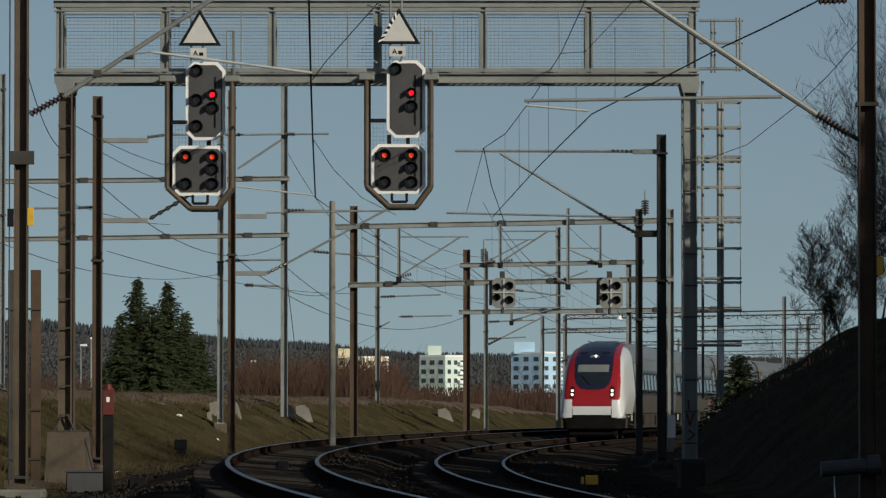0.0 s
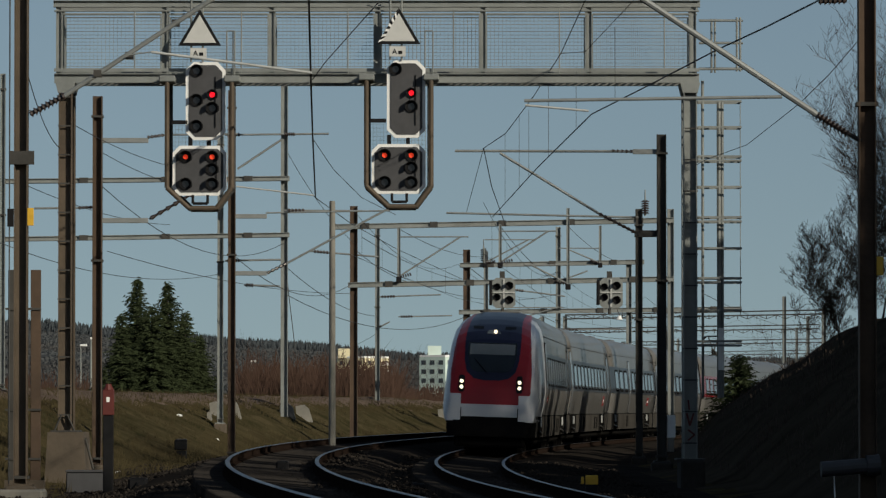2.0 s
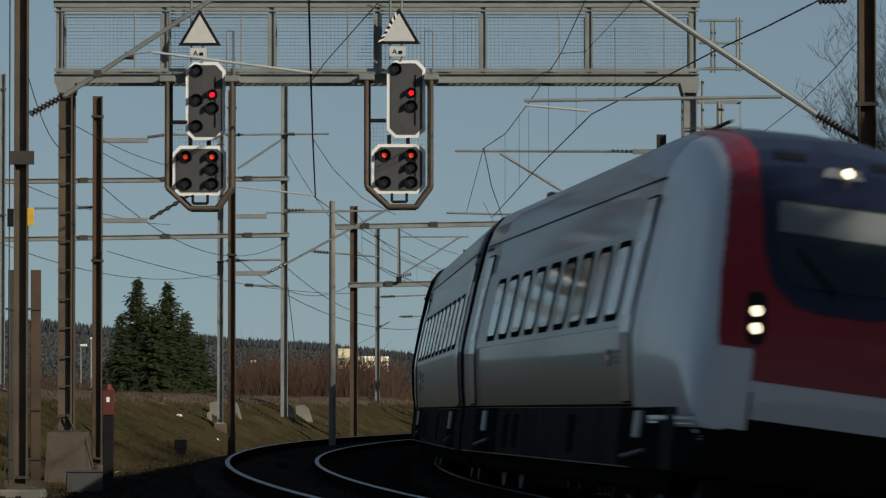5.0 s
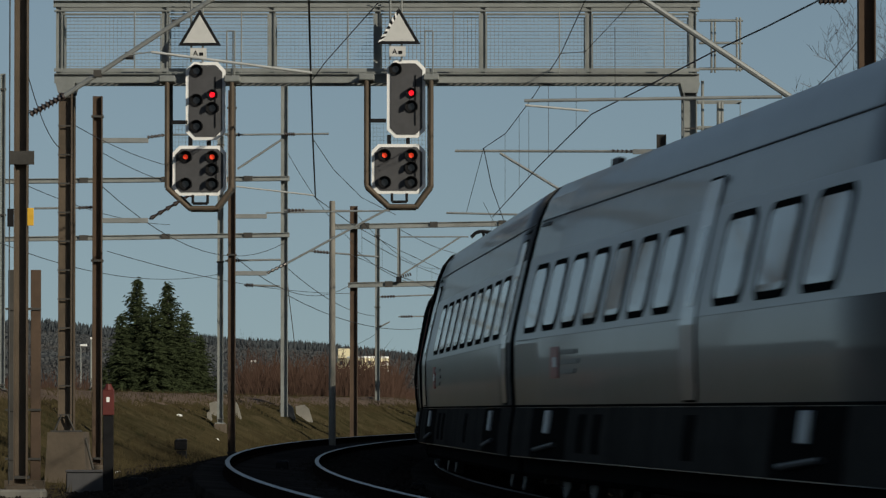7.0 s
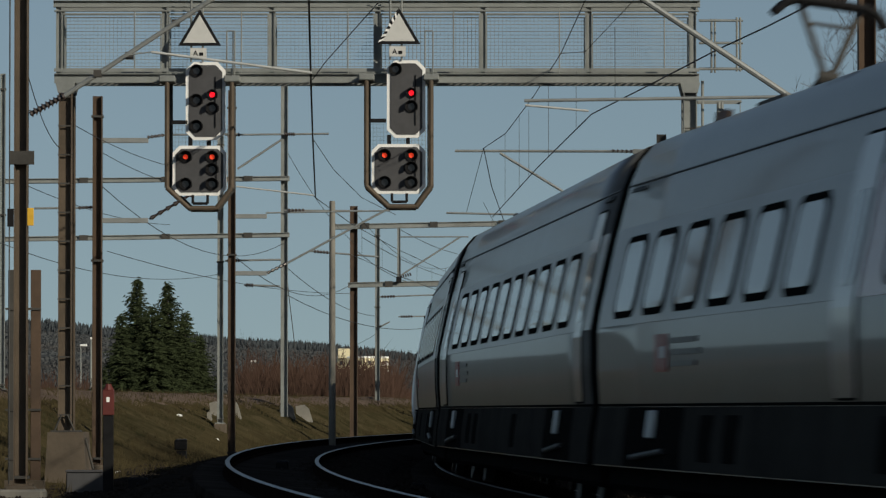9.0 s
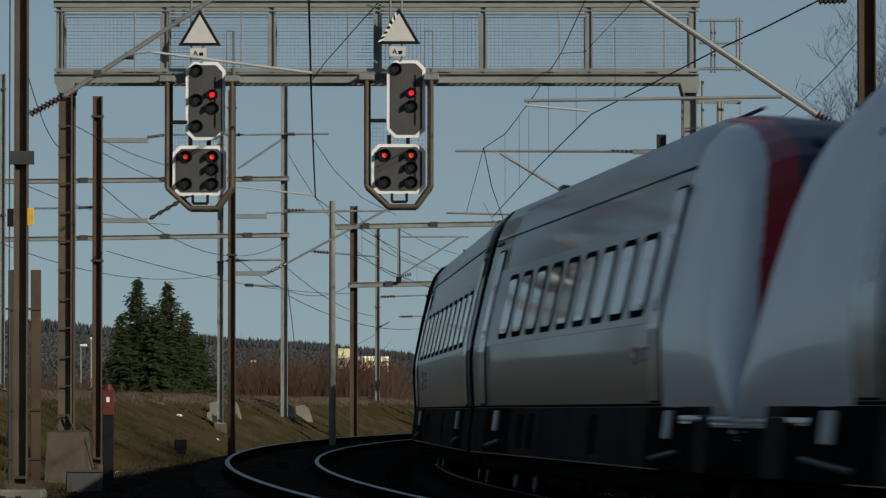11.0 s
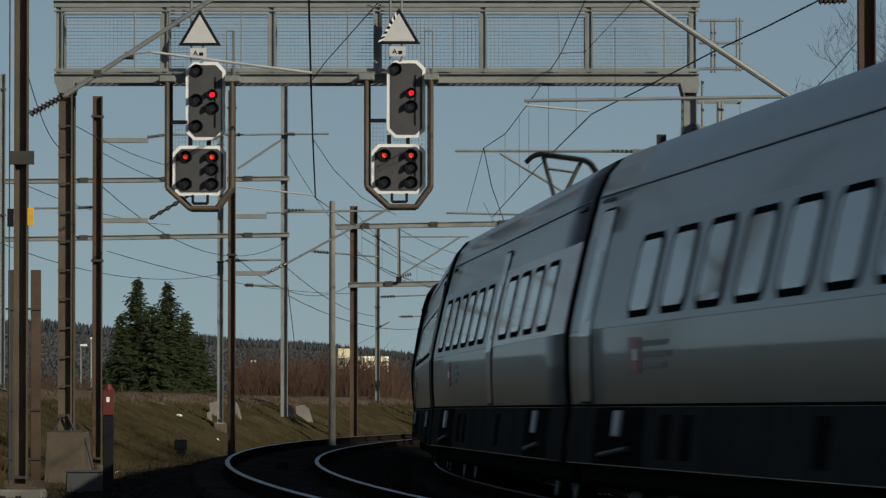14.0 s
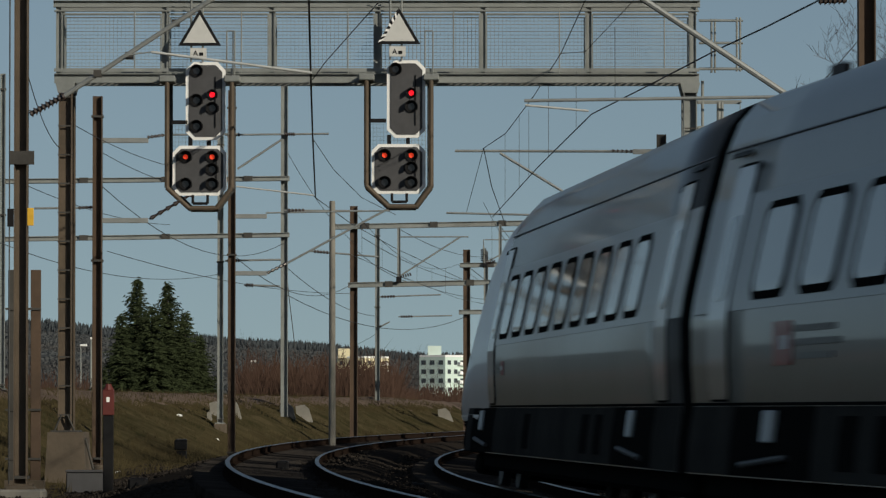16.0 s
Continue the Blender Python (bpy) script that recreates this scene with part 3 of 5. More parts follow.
def car_pose(centre, t, backwards):
    s = SPEED * (t - 3.0) - 0.2 - centre
    s = min(max(s, -590), 490)
    xa, ya, ha = line(s + 9.2)
    xb, yb, hb_ = line(s - 9.2)
    yaw = math.degrees(math.atan2(ya - yb, xa - xb))
    m = pose(float(xa + xb) / 2, float(ya + yb) / 2, 0.0, 0, 0, yaw) @ pose(0, 0, 0, -lean(s), 0, 0)
    return m @ pose(0, 0, 0, 0, 0, 180) if backwards else m


CARS = train()

# Far things are set out by bearing: ub and vb count in 1/8770 of the distance d, across and down.
# ---------------------------------------------------------------- steel masts and their arms
def mast(x, y, z0, z1, w, material, label, side=(1, 0, 0), foundation=0.6, depth=None):
    z0 = min(z0, float(ground_z(np.array([float(x)]), np.array([float(y)]))[0]) + 0.22)
    m = thing("catenary_mast", label, "catenary mast", "masts of the overhead line", at=(x, y, z0))
    part("column", hb((0, 0, 0), (0, 0, z1 - z0), w, depth or w * 1.25, 0.016, side), material, m)
    part("base_plate", bx((-w * 0.9, -w * 0.9, 0.0), (w * 0.9, w * 0.9, 0.03)), material, m)
    # right of the tracks the shade is put into the concrete colour
    part("foundation", bx((-w * 1.15, -w * 1.15, -foundation - 0.5), (w * 1.15, w * 1.15, -0.002), 0.04), SHADED_CONCRETE if x > 2 else CONCRETE_OLD, m, "stained concrete foundation, coloured shade-dark at the right-hand masts")
    for z in (0.12, z1 - z0 - 0.5, (z1 - z0) * 0.55):
        part("clamp", bx((-w * 0.65, -w * 0.62, z), (w * 0.65, w * 0.62, z + 0.05)), STEEL_DARK, m)
    return m


def arm(m, a, b, r=0.03, material=None, name="arm", label=""):
    o = Vector(m.location)
    return part(name, tb(Vector(a) - o, Vector(b) - o, r), material or ALU, m, label)


def insulator(m, a, b, r=0.06, n=7):
    o = Vector(m.location)
    a, b = Vector(a) - o, Vector(b) - o
    bm = bmesh.new()
    tube(bm, a, b, r * 0.5)
    for i in range(n):
        p = a.lerp(b, (i + 0.5) / n)
        d = (b - a).normalized() * (b - a).length / n * 0.25
        tube(bm, p - d, p + d, r, r * 0.6, seg=10)
    return part("insulator", bm, CERAMIC, m, "dark ribbed insulator")


def P(x, z, y):
    return (x, y, z)


def masts():
    # near mast beside the outer track
    m = mast(-7.240, 85, -0.055, 10.0, 0.23, CAGE, "tall weathered steel mast with a sloping tube arm")
    insulator(m, P(-7.095, 6.245, 85), P(-6.484, 6.575, 85), 0.075, 9)
    arm(m, P(-6.513, 6.556, 85), P(-3.528, 8.494, 84.8), 0.042, ALU, "tube_arm", "grey tube arm")
    arm(m, P(-5.001, 7.302, 84.8), P(-2.249, 6.943, 84.8), 0.024, PALE, "steady_arm", "pale steady arm")
    arm(m, P(-5.389, 7.253, 84.8), P(-5.001, 7.302, 84.8), 0.012, ALU, "drop_rod")
    for ub, vb in ((228, 98), (172, 130), (310, 40)):
        k = 85 / 8770
        part("clamp", bx(((ub - 44) * k, -0.10, 1.157 + (721 - vb) * k - m.location.z), ((ub - 30) * k, 0.10, 1.157 + (733 - vb) * k - m.location.z)), STEEL_DARK, m)
    part("sign_plate", bx((0.118, -0.16, 4.326 - m.location.z), (0.225, -0.13, 4.627 - m.location.z), 0.003), YELLOW, m, "yellow marker plate")
    part("sign_back", bx((-0.225, -0.16, 4.307 - m.location.z), (-0.118, -0.13, 4.617 - m.location.z), 0.003), BLACK, m)
    part("cable_clamp", bx((-0.194, -0.17, 5.373 - m.location.z), (0.233, -0.14, 5.606 - m.location.z), 0.004), STEEL_DARK, m)
    part("cable", tb((-0.194, -0.1, 0), (-0.194, -0.1, 10), 0.012), WIRE, m)
    part("pad", bx((-0.55, -0.5, -0.6), (0.42, 0.5, -0.06), 0.04), CONCRETE, m, "pale concrete pad")
    # two tall steel channels beside it
    for x0, x1, mt in ((15, 26, STEEL_DARK), (55, 71, RUST)):
        c = thing("steel_channel", "brown steel channel standing beside the mast", "steel post", "steel channels", at=(0, 86.0, -0.049))
        wdt = (x1 - x0) * 86 / 8770
        c.location.x = (x0 + x1 - 1568) / 2 * 86 / 8770
        part("web", bx((-wdt / 2, -0.01, 0), (wdt / 2, 0.01, 3.648)), mt, c)
        for sg in (-1, 1):
            part("flange", bx((sg * wdt / 2 - 0.008, 0.011, 0), (sg * wdt / 2 + 0.008, 0.09, 3.648)), mt, c)
        for z in (0.35, 1.2, 2.95):
            part("bracket", bx((-wdt / 2 - 0.05, -0.04, z), (wdt / 2 + 0.02, -0.012, z + 0.04)), STEEL_DARK, c)
        part("foot", bx((-wdt, -0.12, -0.7), (wdt, 0.16, -0.002)), CONCRETE_OLD, c, "stained concrete foot")
    # mast beyond the gantry, brown
    m = mast(-8.025, 115, 0.331, 8.461, 0.215, RUST, "rusty brown steel mast with short pale arms")
    for vb in (248, 390):
        part("arm_plate", bx(Vector((0.105, -0.03, 1.157 + (722 - vb) * 115 / 8770 - m.location.z)), Vector((1.180, 0.03, 1.157 + (731 - vb) * 115 / 8770 - m.location.z)), 0.01), ALU, m, "pale arm plate")
    insulator(m, P(-6.871, 7.504, 115), P(-6.478, 7.556, 115), 0.05, 5)
    insulator(m, P(-6.819, 5.602, 115), P(-5.757, 6.232, 115), 0.06, 6)
    insulator(m, P(-8.471, 5.865, 115), P(-8.143, 5.878, 115), 0.05, 4)
    arm(m, P(-6.478, 7.556, 115), P(-4.773, 7.582, 115), 0.02)
    arm(m, P(-9.494, 5.851, 115), P(-8.471, 5.865, 115), 0.025)
    arm(m, P(-7.920, 8.002, 115), P(-7.920, 0.396, 115), 0.016, WIRE, "earth_cable")
    # mast at the foot of the bank
    m = mast(-5.757, 135, 0.464, 9.885, 0.20, RUST, "rusty brown steel mast at the foot of the grass bank")
    for vb in (383, 484):
        part("arm_plate", bx(Vector((0.092, -0.03, 1.157 + (723 - vb) * 135 / 8770 - m.location.z)), Vector((0.954, 0.03, 1.157 + (731 - vb) * 135 / 8770 - m.location.z)), 0.01), ALU, m, "pale arm plate")
    insulator(m, P(-4.803, 4.898, 135), P(-4.249, 5.175, 135), 0.06, 5)
    arm(m, P(-4.249, 5.175, 135), P(-1.447, 6.683, 135), 0.03)
    arm(m, P(-5.603, 7.745, 135), P(-4.403, 8.546, 135), 0.03)
    arm(m, P(-5.634, 7.268, 135), P(-3.510, 7.022, 135), 0.022, PALE, "steady_arm", "pale steady arm")
    arm(m, P(-4.834, 6.545, 135), P(-1.447, 6.606, 135), 0.022)
    # concrete post
    c = thing("concrete_post", "slender pale concrete post on the grass bank", "post", at=(-3.129, 140, 0.343))
    part("shaft", tb((0, 0, -0.5), (0, 0, 6.673), 0.10, 0.082, 12), CONCRETE, c)
    part("cap", tb((0, 0, 6.673), (0, 0, 6.737), 0.085, 0.07, 12), CONCRETE, c)
    # far masts of the line on the bank
    for ub, top, foot, d, w in ((390, 232, 706, 172, 0.20), (668, 400, 722, 240, 0.22), (860, 445, 736, 250, 0.22), (4, 130, 690, 150, 0.15), (988, 402, 760, 260, 0.25)):
        mast((ub - 784) * d / 8770, d, 1.157 + (727 - foot) * d / 8770, 1.157 + (727 - top) * d / 8770, w, STEEL, "grey steel mast of the overhead line")
    # masts beside the inner track
    m = mast(5.516, 125, 0.259, 8.127, 0.235, STEEL_DARK, "dark steel mast carrying a long tube arm")
    arm(m, P(4.789, 7.699, 125), P(0.299, 7.713, 125), 0.034)
    insulator(m, P(4.247, 7.713, 125), P(4.818, 7.699, 125), 0.05, 5)
    part("arm_plate", bx((-0.727, -0.03, 7.628 - m.location.z), (-0.100, 0.03, 7.756 - m.location.z), 0.01), ALU, m, "pale arm plate")
    arm(m, P(1.440, 7.656, 125), P(3.934, 6.131, 125), 0.034)
    insulator(m, P(3.934, 6.131, 125), P(4.860, 5.647, 125), 0.055, 8)
    part("arm_plate", bx((-0.684, -0.03, 5.533 - m.location.z), (-0.100, 0.03, 5.704 - m.location.z), 0.01), STEEL_DARK, m)
    part("box", bx((0.128, -0.1, 0.473 - m.location.z), (0.342, 0.1, 1.043 - m.location.z), 0.01), WHITE_PAINT, m, "white cable box")
    m = mast(5.737, 145, 0.033, 7.060, 0.20, STEEL_DARK, "dark steel mast beside the inner track")
    arm(m, P(5.737, 6.812, 145), P(0.099, 6.944, 145), 0.03)
    # nearest mast at the bank, dark
    m = mast(5.481, 64, -0.30, 9.5, 0.22, RUST, "dark steel mast with an insulated tube arm")
    insulator(m, P(5.247, 4.733, 64), P(4.824, 4.988, 64), 0.07, 9)
    arm(m, P(5.408, 4.638, 64), P(5.247, 4.733, 64), 0.03, STEEL_DARK)
    arm(m, P(4.860, 4.966, 64), P(2.452, 6.572, 64), 0.040, ALU, "tube_arm", "grey tube arm")
    arm(m, P(4.386, 5.214, 64), P(1.051, 5.163, 64), 0.022)
    arm(m, P(1.065, 5.105, 64), P(1.883, 5.032, 64), 0.015, PALE, "steady_arm", "pale steady arm")
    insulator(m, P(4.860, 6.448, 64), P(5.225, 6.462, 64), 0.05, 6)
    part("sign_plate", bx((0.109, -0.16, 3.20), (0.197, -0.14, 3.44), 0.003), YELLOW, m, "yellow marker plate")
    bm = bmesh.new()
    tube(bm, (-0.62, -0.2, 0.70), (0.12, -0.15, 0.76), 0.10, seg=14)
    tube(bm, (-0.03, -0.16, 0.748), (0.14, -0.148, 0.762), 0.135, seg=14)
    part("cable_drum", bm, SIGNAL_GREY, m, "grey cable sleeve")
    part("cable_tail", tb((-0.45, -0.2, 0.62), (-0.42, -0.2, -0.3), 0.01), WHITE_PAINT, m)


masts()


# ---------------------------------------------------------------- signal gantry
def gantry():
    y0, y1 = 100.0, 100.9
    g = thing("signal_gantry", "grey steel signal gantry with mesh railings spanning two tracks", "signal gantry")
    xl, xr = -7.856, 5.177
    zb0, zb1 = 7.775, 7.965
    zt0, zt1 = 9.310, 9.447
    for yy in (y0, y1):
        part("lower_beam", hb((xl, yy, (zb0 + zb1) / 2), (xr, yy, (zb0 + zb1) / 2), zb1 - zb0, 0.17, 0.018, (0, 0, 1)), STEEL, g)
        part("upper_beam", hb((xl - 0.02, yy, (zt0 + zt1) / 2), (xr + 0.02, yy, (zt0 + zt1) / 2), zt1 - zt0, 0.15, 0.016, (0, 0, 1)), STEEL, g)
        part("hand_rail", tb((xl, yy - 0.05, 9.230), (xr, yy - 0.05, 9.230), 0.018), STEEL, g)
        part("toe_rail", bx((xl, yy - 0.07, 8.000), (xr, yy - 0.062, 8.070)), STEEL, g)
    xs = [-7.765, -5.633, -3.466, -1.323, 0.810, 2.953, 5.063]
    for x in xs:
        for yy in (y0, y1):
            part("upright", hb((x, yy, zb1), (x, yy, zt0), 0.11, 0.10, 0.012, (1, 0, 0)), STEEL, g)
    for i, x in enumerate(xs[:-1]):
        mid = x + (xs[i + 1] - x) * 0.72
        part("mesh_post", tb((mid, y0 - 0.05, zb1), (mid, y0 - 0.05, 9.264), 0.014), STEEL, g)
        for yy, bars in ((y0 - 0.045, True), (y1 + 0.045, i % 2 == 1)):
            bm = bmesh.new()
            a, b = x + 0.07, xs[i + 1] - 0.07
            zl, zh = 8.033, 9.173
            nh = 17
            for k in range(nh):
                z = zl + (zh - zl) * k / (nh - 1)
                box(bm, (a, yy - 0.003, z - 0.0035), (b, yy + 0.003, z + 0.0035))
            if bars:
                nv = 26
                for k in range(nv):
                    xx = a + (b - a) * k / (nv - 1)
                    box(bm, (xx - 0.0026, yy - 0.006, zl), (xx + 0.0026, yy - 0.0032, zh))
            for z in (zl, zh):
                box(bm, (a, yy - 0.012, z - 0.012), (b, yy + 0.012, z + 0.012))
            for xx in (a, b):
                box(bm, (xx - 0.012, yy - 0.0125, zl), (xx + 0.012, yy + 0.0125, zh))
            part("mesh_panel", bm, STEEL, g, "wire mesh railing panel")
    # grating deck
    bm = bmesh.new()
    for k in range(90):
        x = xl + 0.1 + (xr - xl - 0.2) * k / 89
        box(bm, (x - 0.004, y0 + 0.06, zb1 - 0.04), (x + 0.004, y1 - 0.06, zb1 + 0.005))
    part("deck_grating", bm, STEEL_DARK, g)
    # legs
    for x, zf in ((-7.628, 0.758), (4.994, 0.188)):
        for yy in (y0 + 0.05, y1 - 0.05):
            part("leg", hb((x, yy, zf), (x, yy, zb0), 0.27, 0.26, 0.02, (1, 0, 0)), CAGE if x < 0 else STEEL, g)
        part("cap_bracket", prism([(x - 0.2, zb0), (x + 0.2, zb0), (x + 0.15, zb0 - 0.2), (x - 0.15, zb0 - 0.2)], y0 - 0.09, y1 + 0.07), STEEL, g)
        for k in range(12):
            z = zf + 0.3 + k * (zb0 - zf - 0.6) / 11
            part("batten", bx((x - 0.15, y0 - 0.07, z), (x + 0.15, y0 - 0.055, z + 0.03)), STEEL_DARK, g)
        part("leg_foot", bx((x - 0.28, y0 - 0.15, zf - 0.03), (x + 0.28, y1 + 0.15, zf), 0.004), STEEL_DARK, g)
    xb = 4.994
    for x0, z0, x1, z1 in ((-0.05, 0.82, -0.03, 0.62), (-0.08, 0.55, -0.02, 0.30), (-0.02, 0.30, 0.06, 0.55), (-0.06, 0.22, 0.08, 0.12), (0.08, 0.12, -0.06, 0.0)):
        part("painted_stroke", tb((xb + x0, y0 - 0.075, 0.553 + z0), (xb + x1, y0 - 0.075, 0.553 + z1), 0.018, seg=6), RED_PAINT, g, "faded red paint stroke")
    pts = [(-8.027, -0.188 - 0.6), (-7.115, -0.188 - 0.6), (-7.229, 0.724), (-7.936, 0.724)]
    part("foundation", prism(pts, y0 - 0.5, y1 + 0.4), CONCRETE_OLD, g, "stained concrete foundation, coloured shade-dark at the right-hand masts block")
    part("foundation", bx((4.778, y0 - 0.4, -0.9), (5.268, y1 + 0.3, 0.188 - 0.032), 0.04), SHADED_CONCRETE, g, "concrete foundation block darkened for shade")
    for sx in (-0.2, 0.2):
        part("stay", tb((-7.628 + sx, y0 - 0.1, 0.758), (-7.628 + sx * 0.3, y0 - 0.1, 1.066), 0.02), STEEL_DARK, g)
    part("stay", tb((-7.206, y0 - 0.1, 0.610), (-7.047, y0 - 0.1, -0.017), 0.025), STEEL_DARK, g)
    part("end_ladder_hook", tb((-4.242, y0 - 0.1, 8.819), (-4.242, y0 - 0.1, 7.713), 0.012), STEEL, g)
    for ub in (415, 766):
        bm = bmesh.new()
        a = (ub - 784) * 100 / 8770
        tube(bm, (a, y0 - 0.12, 8.819), (a, y0 - 0.12, 7.679), 0.014)
        tube(bm, (a - 0.16, y0 - 0.12, 8.819), (a, y0 - 0.12, 8.819), 0.014)
        tube(bm, (a - 0.16, y0 - 0.12, 8.819), (a - 0.16, y0 - 0.12, 8.078), 0.014)
        part("grab_hoop", bm, STEEL, g)


gantry()


def ladder():
    """The caged ladder at the end of the gantry."""
    y = 100.45
    g = thing("caged_ladder", "galvanised ladder with safety hoops beside the gantry", "ladder")
    for ub, r in ((1246, 0.028), (1275, 0.045), (1281, 0.03), (1313, 0.008), (1236, 0.006)):
        part("stile", tb(((ub - 784) * 100 / 8770, y, 1.408 if ub > 1240 and ub < 1300 else 3.061), ((ub - 784) * 100 / 8770, y, 7.850 if ub == 1246 else 7.417), r), STEEL, g)
    for i, vb in enumerate((178, 224, 276, 330, 384, 439, 492, 549, 604)):
        z = 1.157 + (727 - vb) * 100 / 8770
        for k in range(1 + (i % 2 == 0 and i > 0)):
            bm = bmesh.new()
            zk = z - k * 0.085
            box(bm, (5.154, y - 0.32, zk - 0.02), (6.043, y - 0.30, zk + 0.02))
            box(bm, (5.154, y + 0.30, zk - 0.02), (6.043, y + 0.32, zk + 0.02))
            box(bm, (5.154, y - 0.30, zk - 0.02), (5.177, y + 0.30, zk + 0.02))
            box(bm, (6.021, y - 0.30, zk - 0.02), (6.043, y + 0.30, zk + 0.02))
            part("hoop", bm, STEEL, g)
    part("white_plate", bx((5.576, y - 0.06, 1.978), (5.690, y - 0.045, 2.833)), WHITE_PAINT, g)
    # small railed landing at the top
    l = thing("railed_landing", "galvanised railed landing at the gantry end", "railing")
    for ub in (1268, 1305, 1262, 1311):
        x = (ub - 784) * 100 / 8770
        part("post", tb((x, 100.4 if ub < 1300 else 100.0, 8.010), (x, 100.4 if ub < 1300 else 100.0, 9.105), 0.022), STEEL, l)
    for vb in (36, 76, 122):
        z = 1.157 + (727 - vb) * 100 / 8770
        part("rail", tb((5.177, 100.0, z), (6.066, 100.0, z), 0.022), STEEL, l)
        part("rail", tb((5.200, 100.5, z + 0.05), (6.021, 100.5, z + 0.05), 0.02), STEEL, l)


ladder()


# ---------------------------------------------------------------- signals
def octagon(x0, x1, z0, z1, c):
    return [(x0 + c, z0), (x1 - c, z0), (x1, z0 + c), (x1, z1 - c), (x1 - c, z1), (x0 + c, z1), (x0, z1 - c), (x0, z0 + c)]


def hood(bm, x, z, y, r, length):
    """The open half tube over a lamp."""
    n = 12
    rows = []
    for yy, rr in ((y, r), (y - length, r * 0.94)):
        for t in (0.0, 0.012):
            rows.append([bm.verts.new((x + (rr + t) * math.cos(a), yy, z + (rr + t) * math.sin(a))) for a in np.linspace(-0.5, math.pi + 0.5, n)])
    i0, o0, i1, o1 = rows
    for k in range(n - 1):
        bm.faces.new((i0[k], i0[k + 1], i1[k + 1], i1[k]))
        bm.faces.new((o0[k + 1], o0[k], o1[k], o1[k + 1]))
        bm.faces.new((i1[k], i1[k + 1], o1[k + 1], o1[k]))


def lamp(parent, x, z, y, r, lit):
    name = "lamp"
    bm = tb((x, y, z), (x, y - 0.03, z), r * 0.98, seg=18)
    o = part(name, bm, BLACK, parent, "black lamp rim")
    bm = tb((x, y - 0.028, z), (x, y - 0.036, z), r * (0.55 if lit is not ORANGE_ON else 0.40), seg=18)
    part("lens", bm, lit or LENS, o, "lit lens" if lit else "unlit dark lens")
    bm = bmesh.new()
    hood(bm, x, z, y, r, 0.14)
    part("hood", bm, BLACK, o)
    return o


def letter(text, size, at, parent):
    cu = bpy.data.curves.new("lettering", "FONT")
    cu.body, cu.size, cu.extrude = text, size, 0.003
    me = bpy.data.meshes.new_from_object(bpy.data.objects.new("lettering", cu))
    me.materials.clear()
    me.materials.append(BLACK)
    o = new("lettering", me)
    o.parent = parent
    o.matrix_local = Matrix.Translation(at) @ pose(0, 0, 0, 90, 0, 0)


LENS = mat("dark_lens", (0.012, 0.012, 0.014), 0.15, 0, 0.2, 5, 0.0)


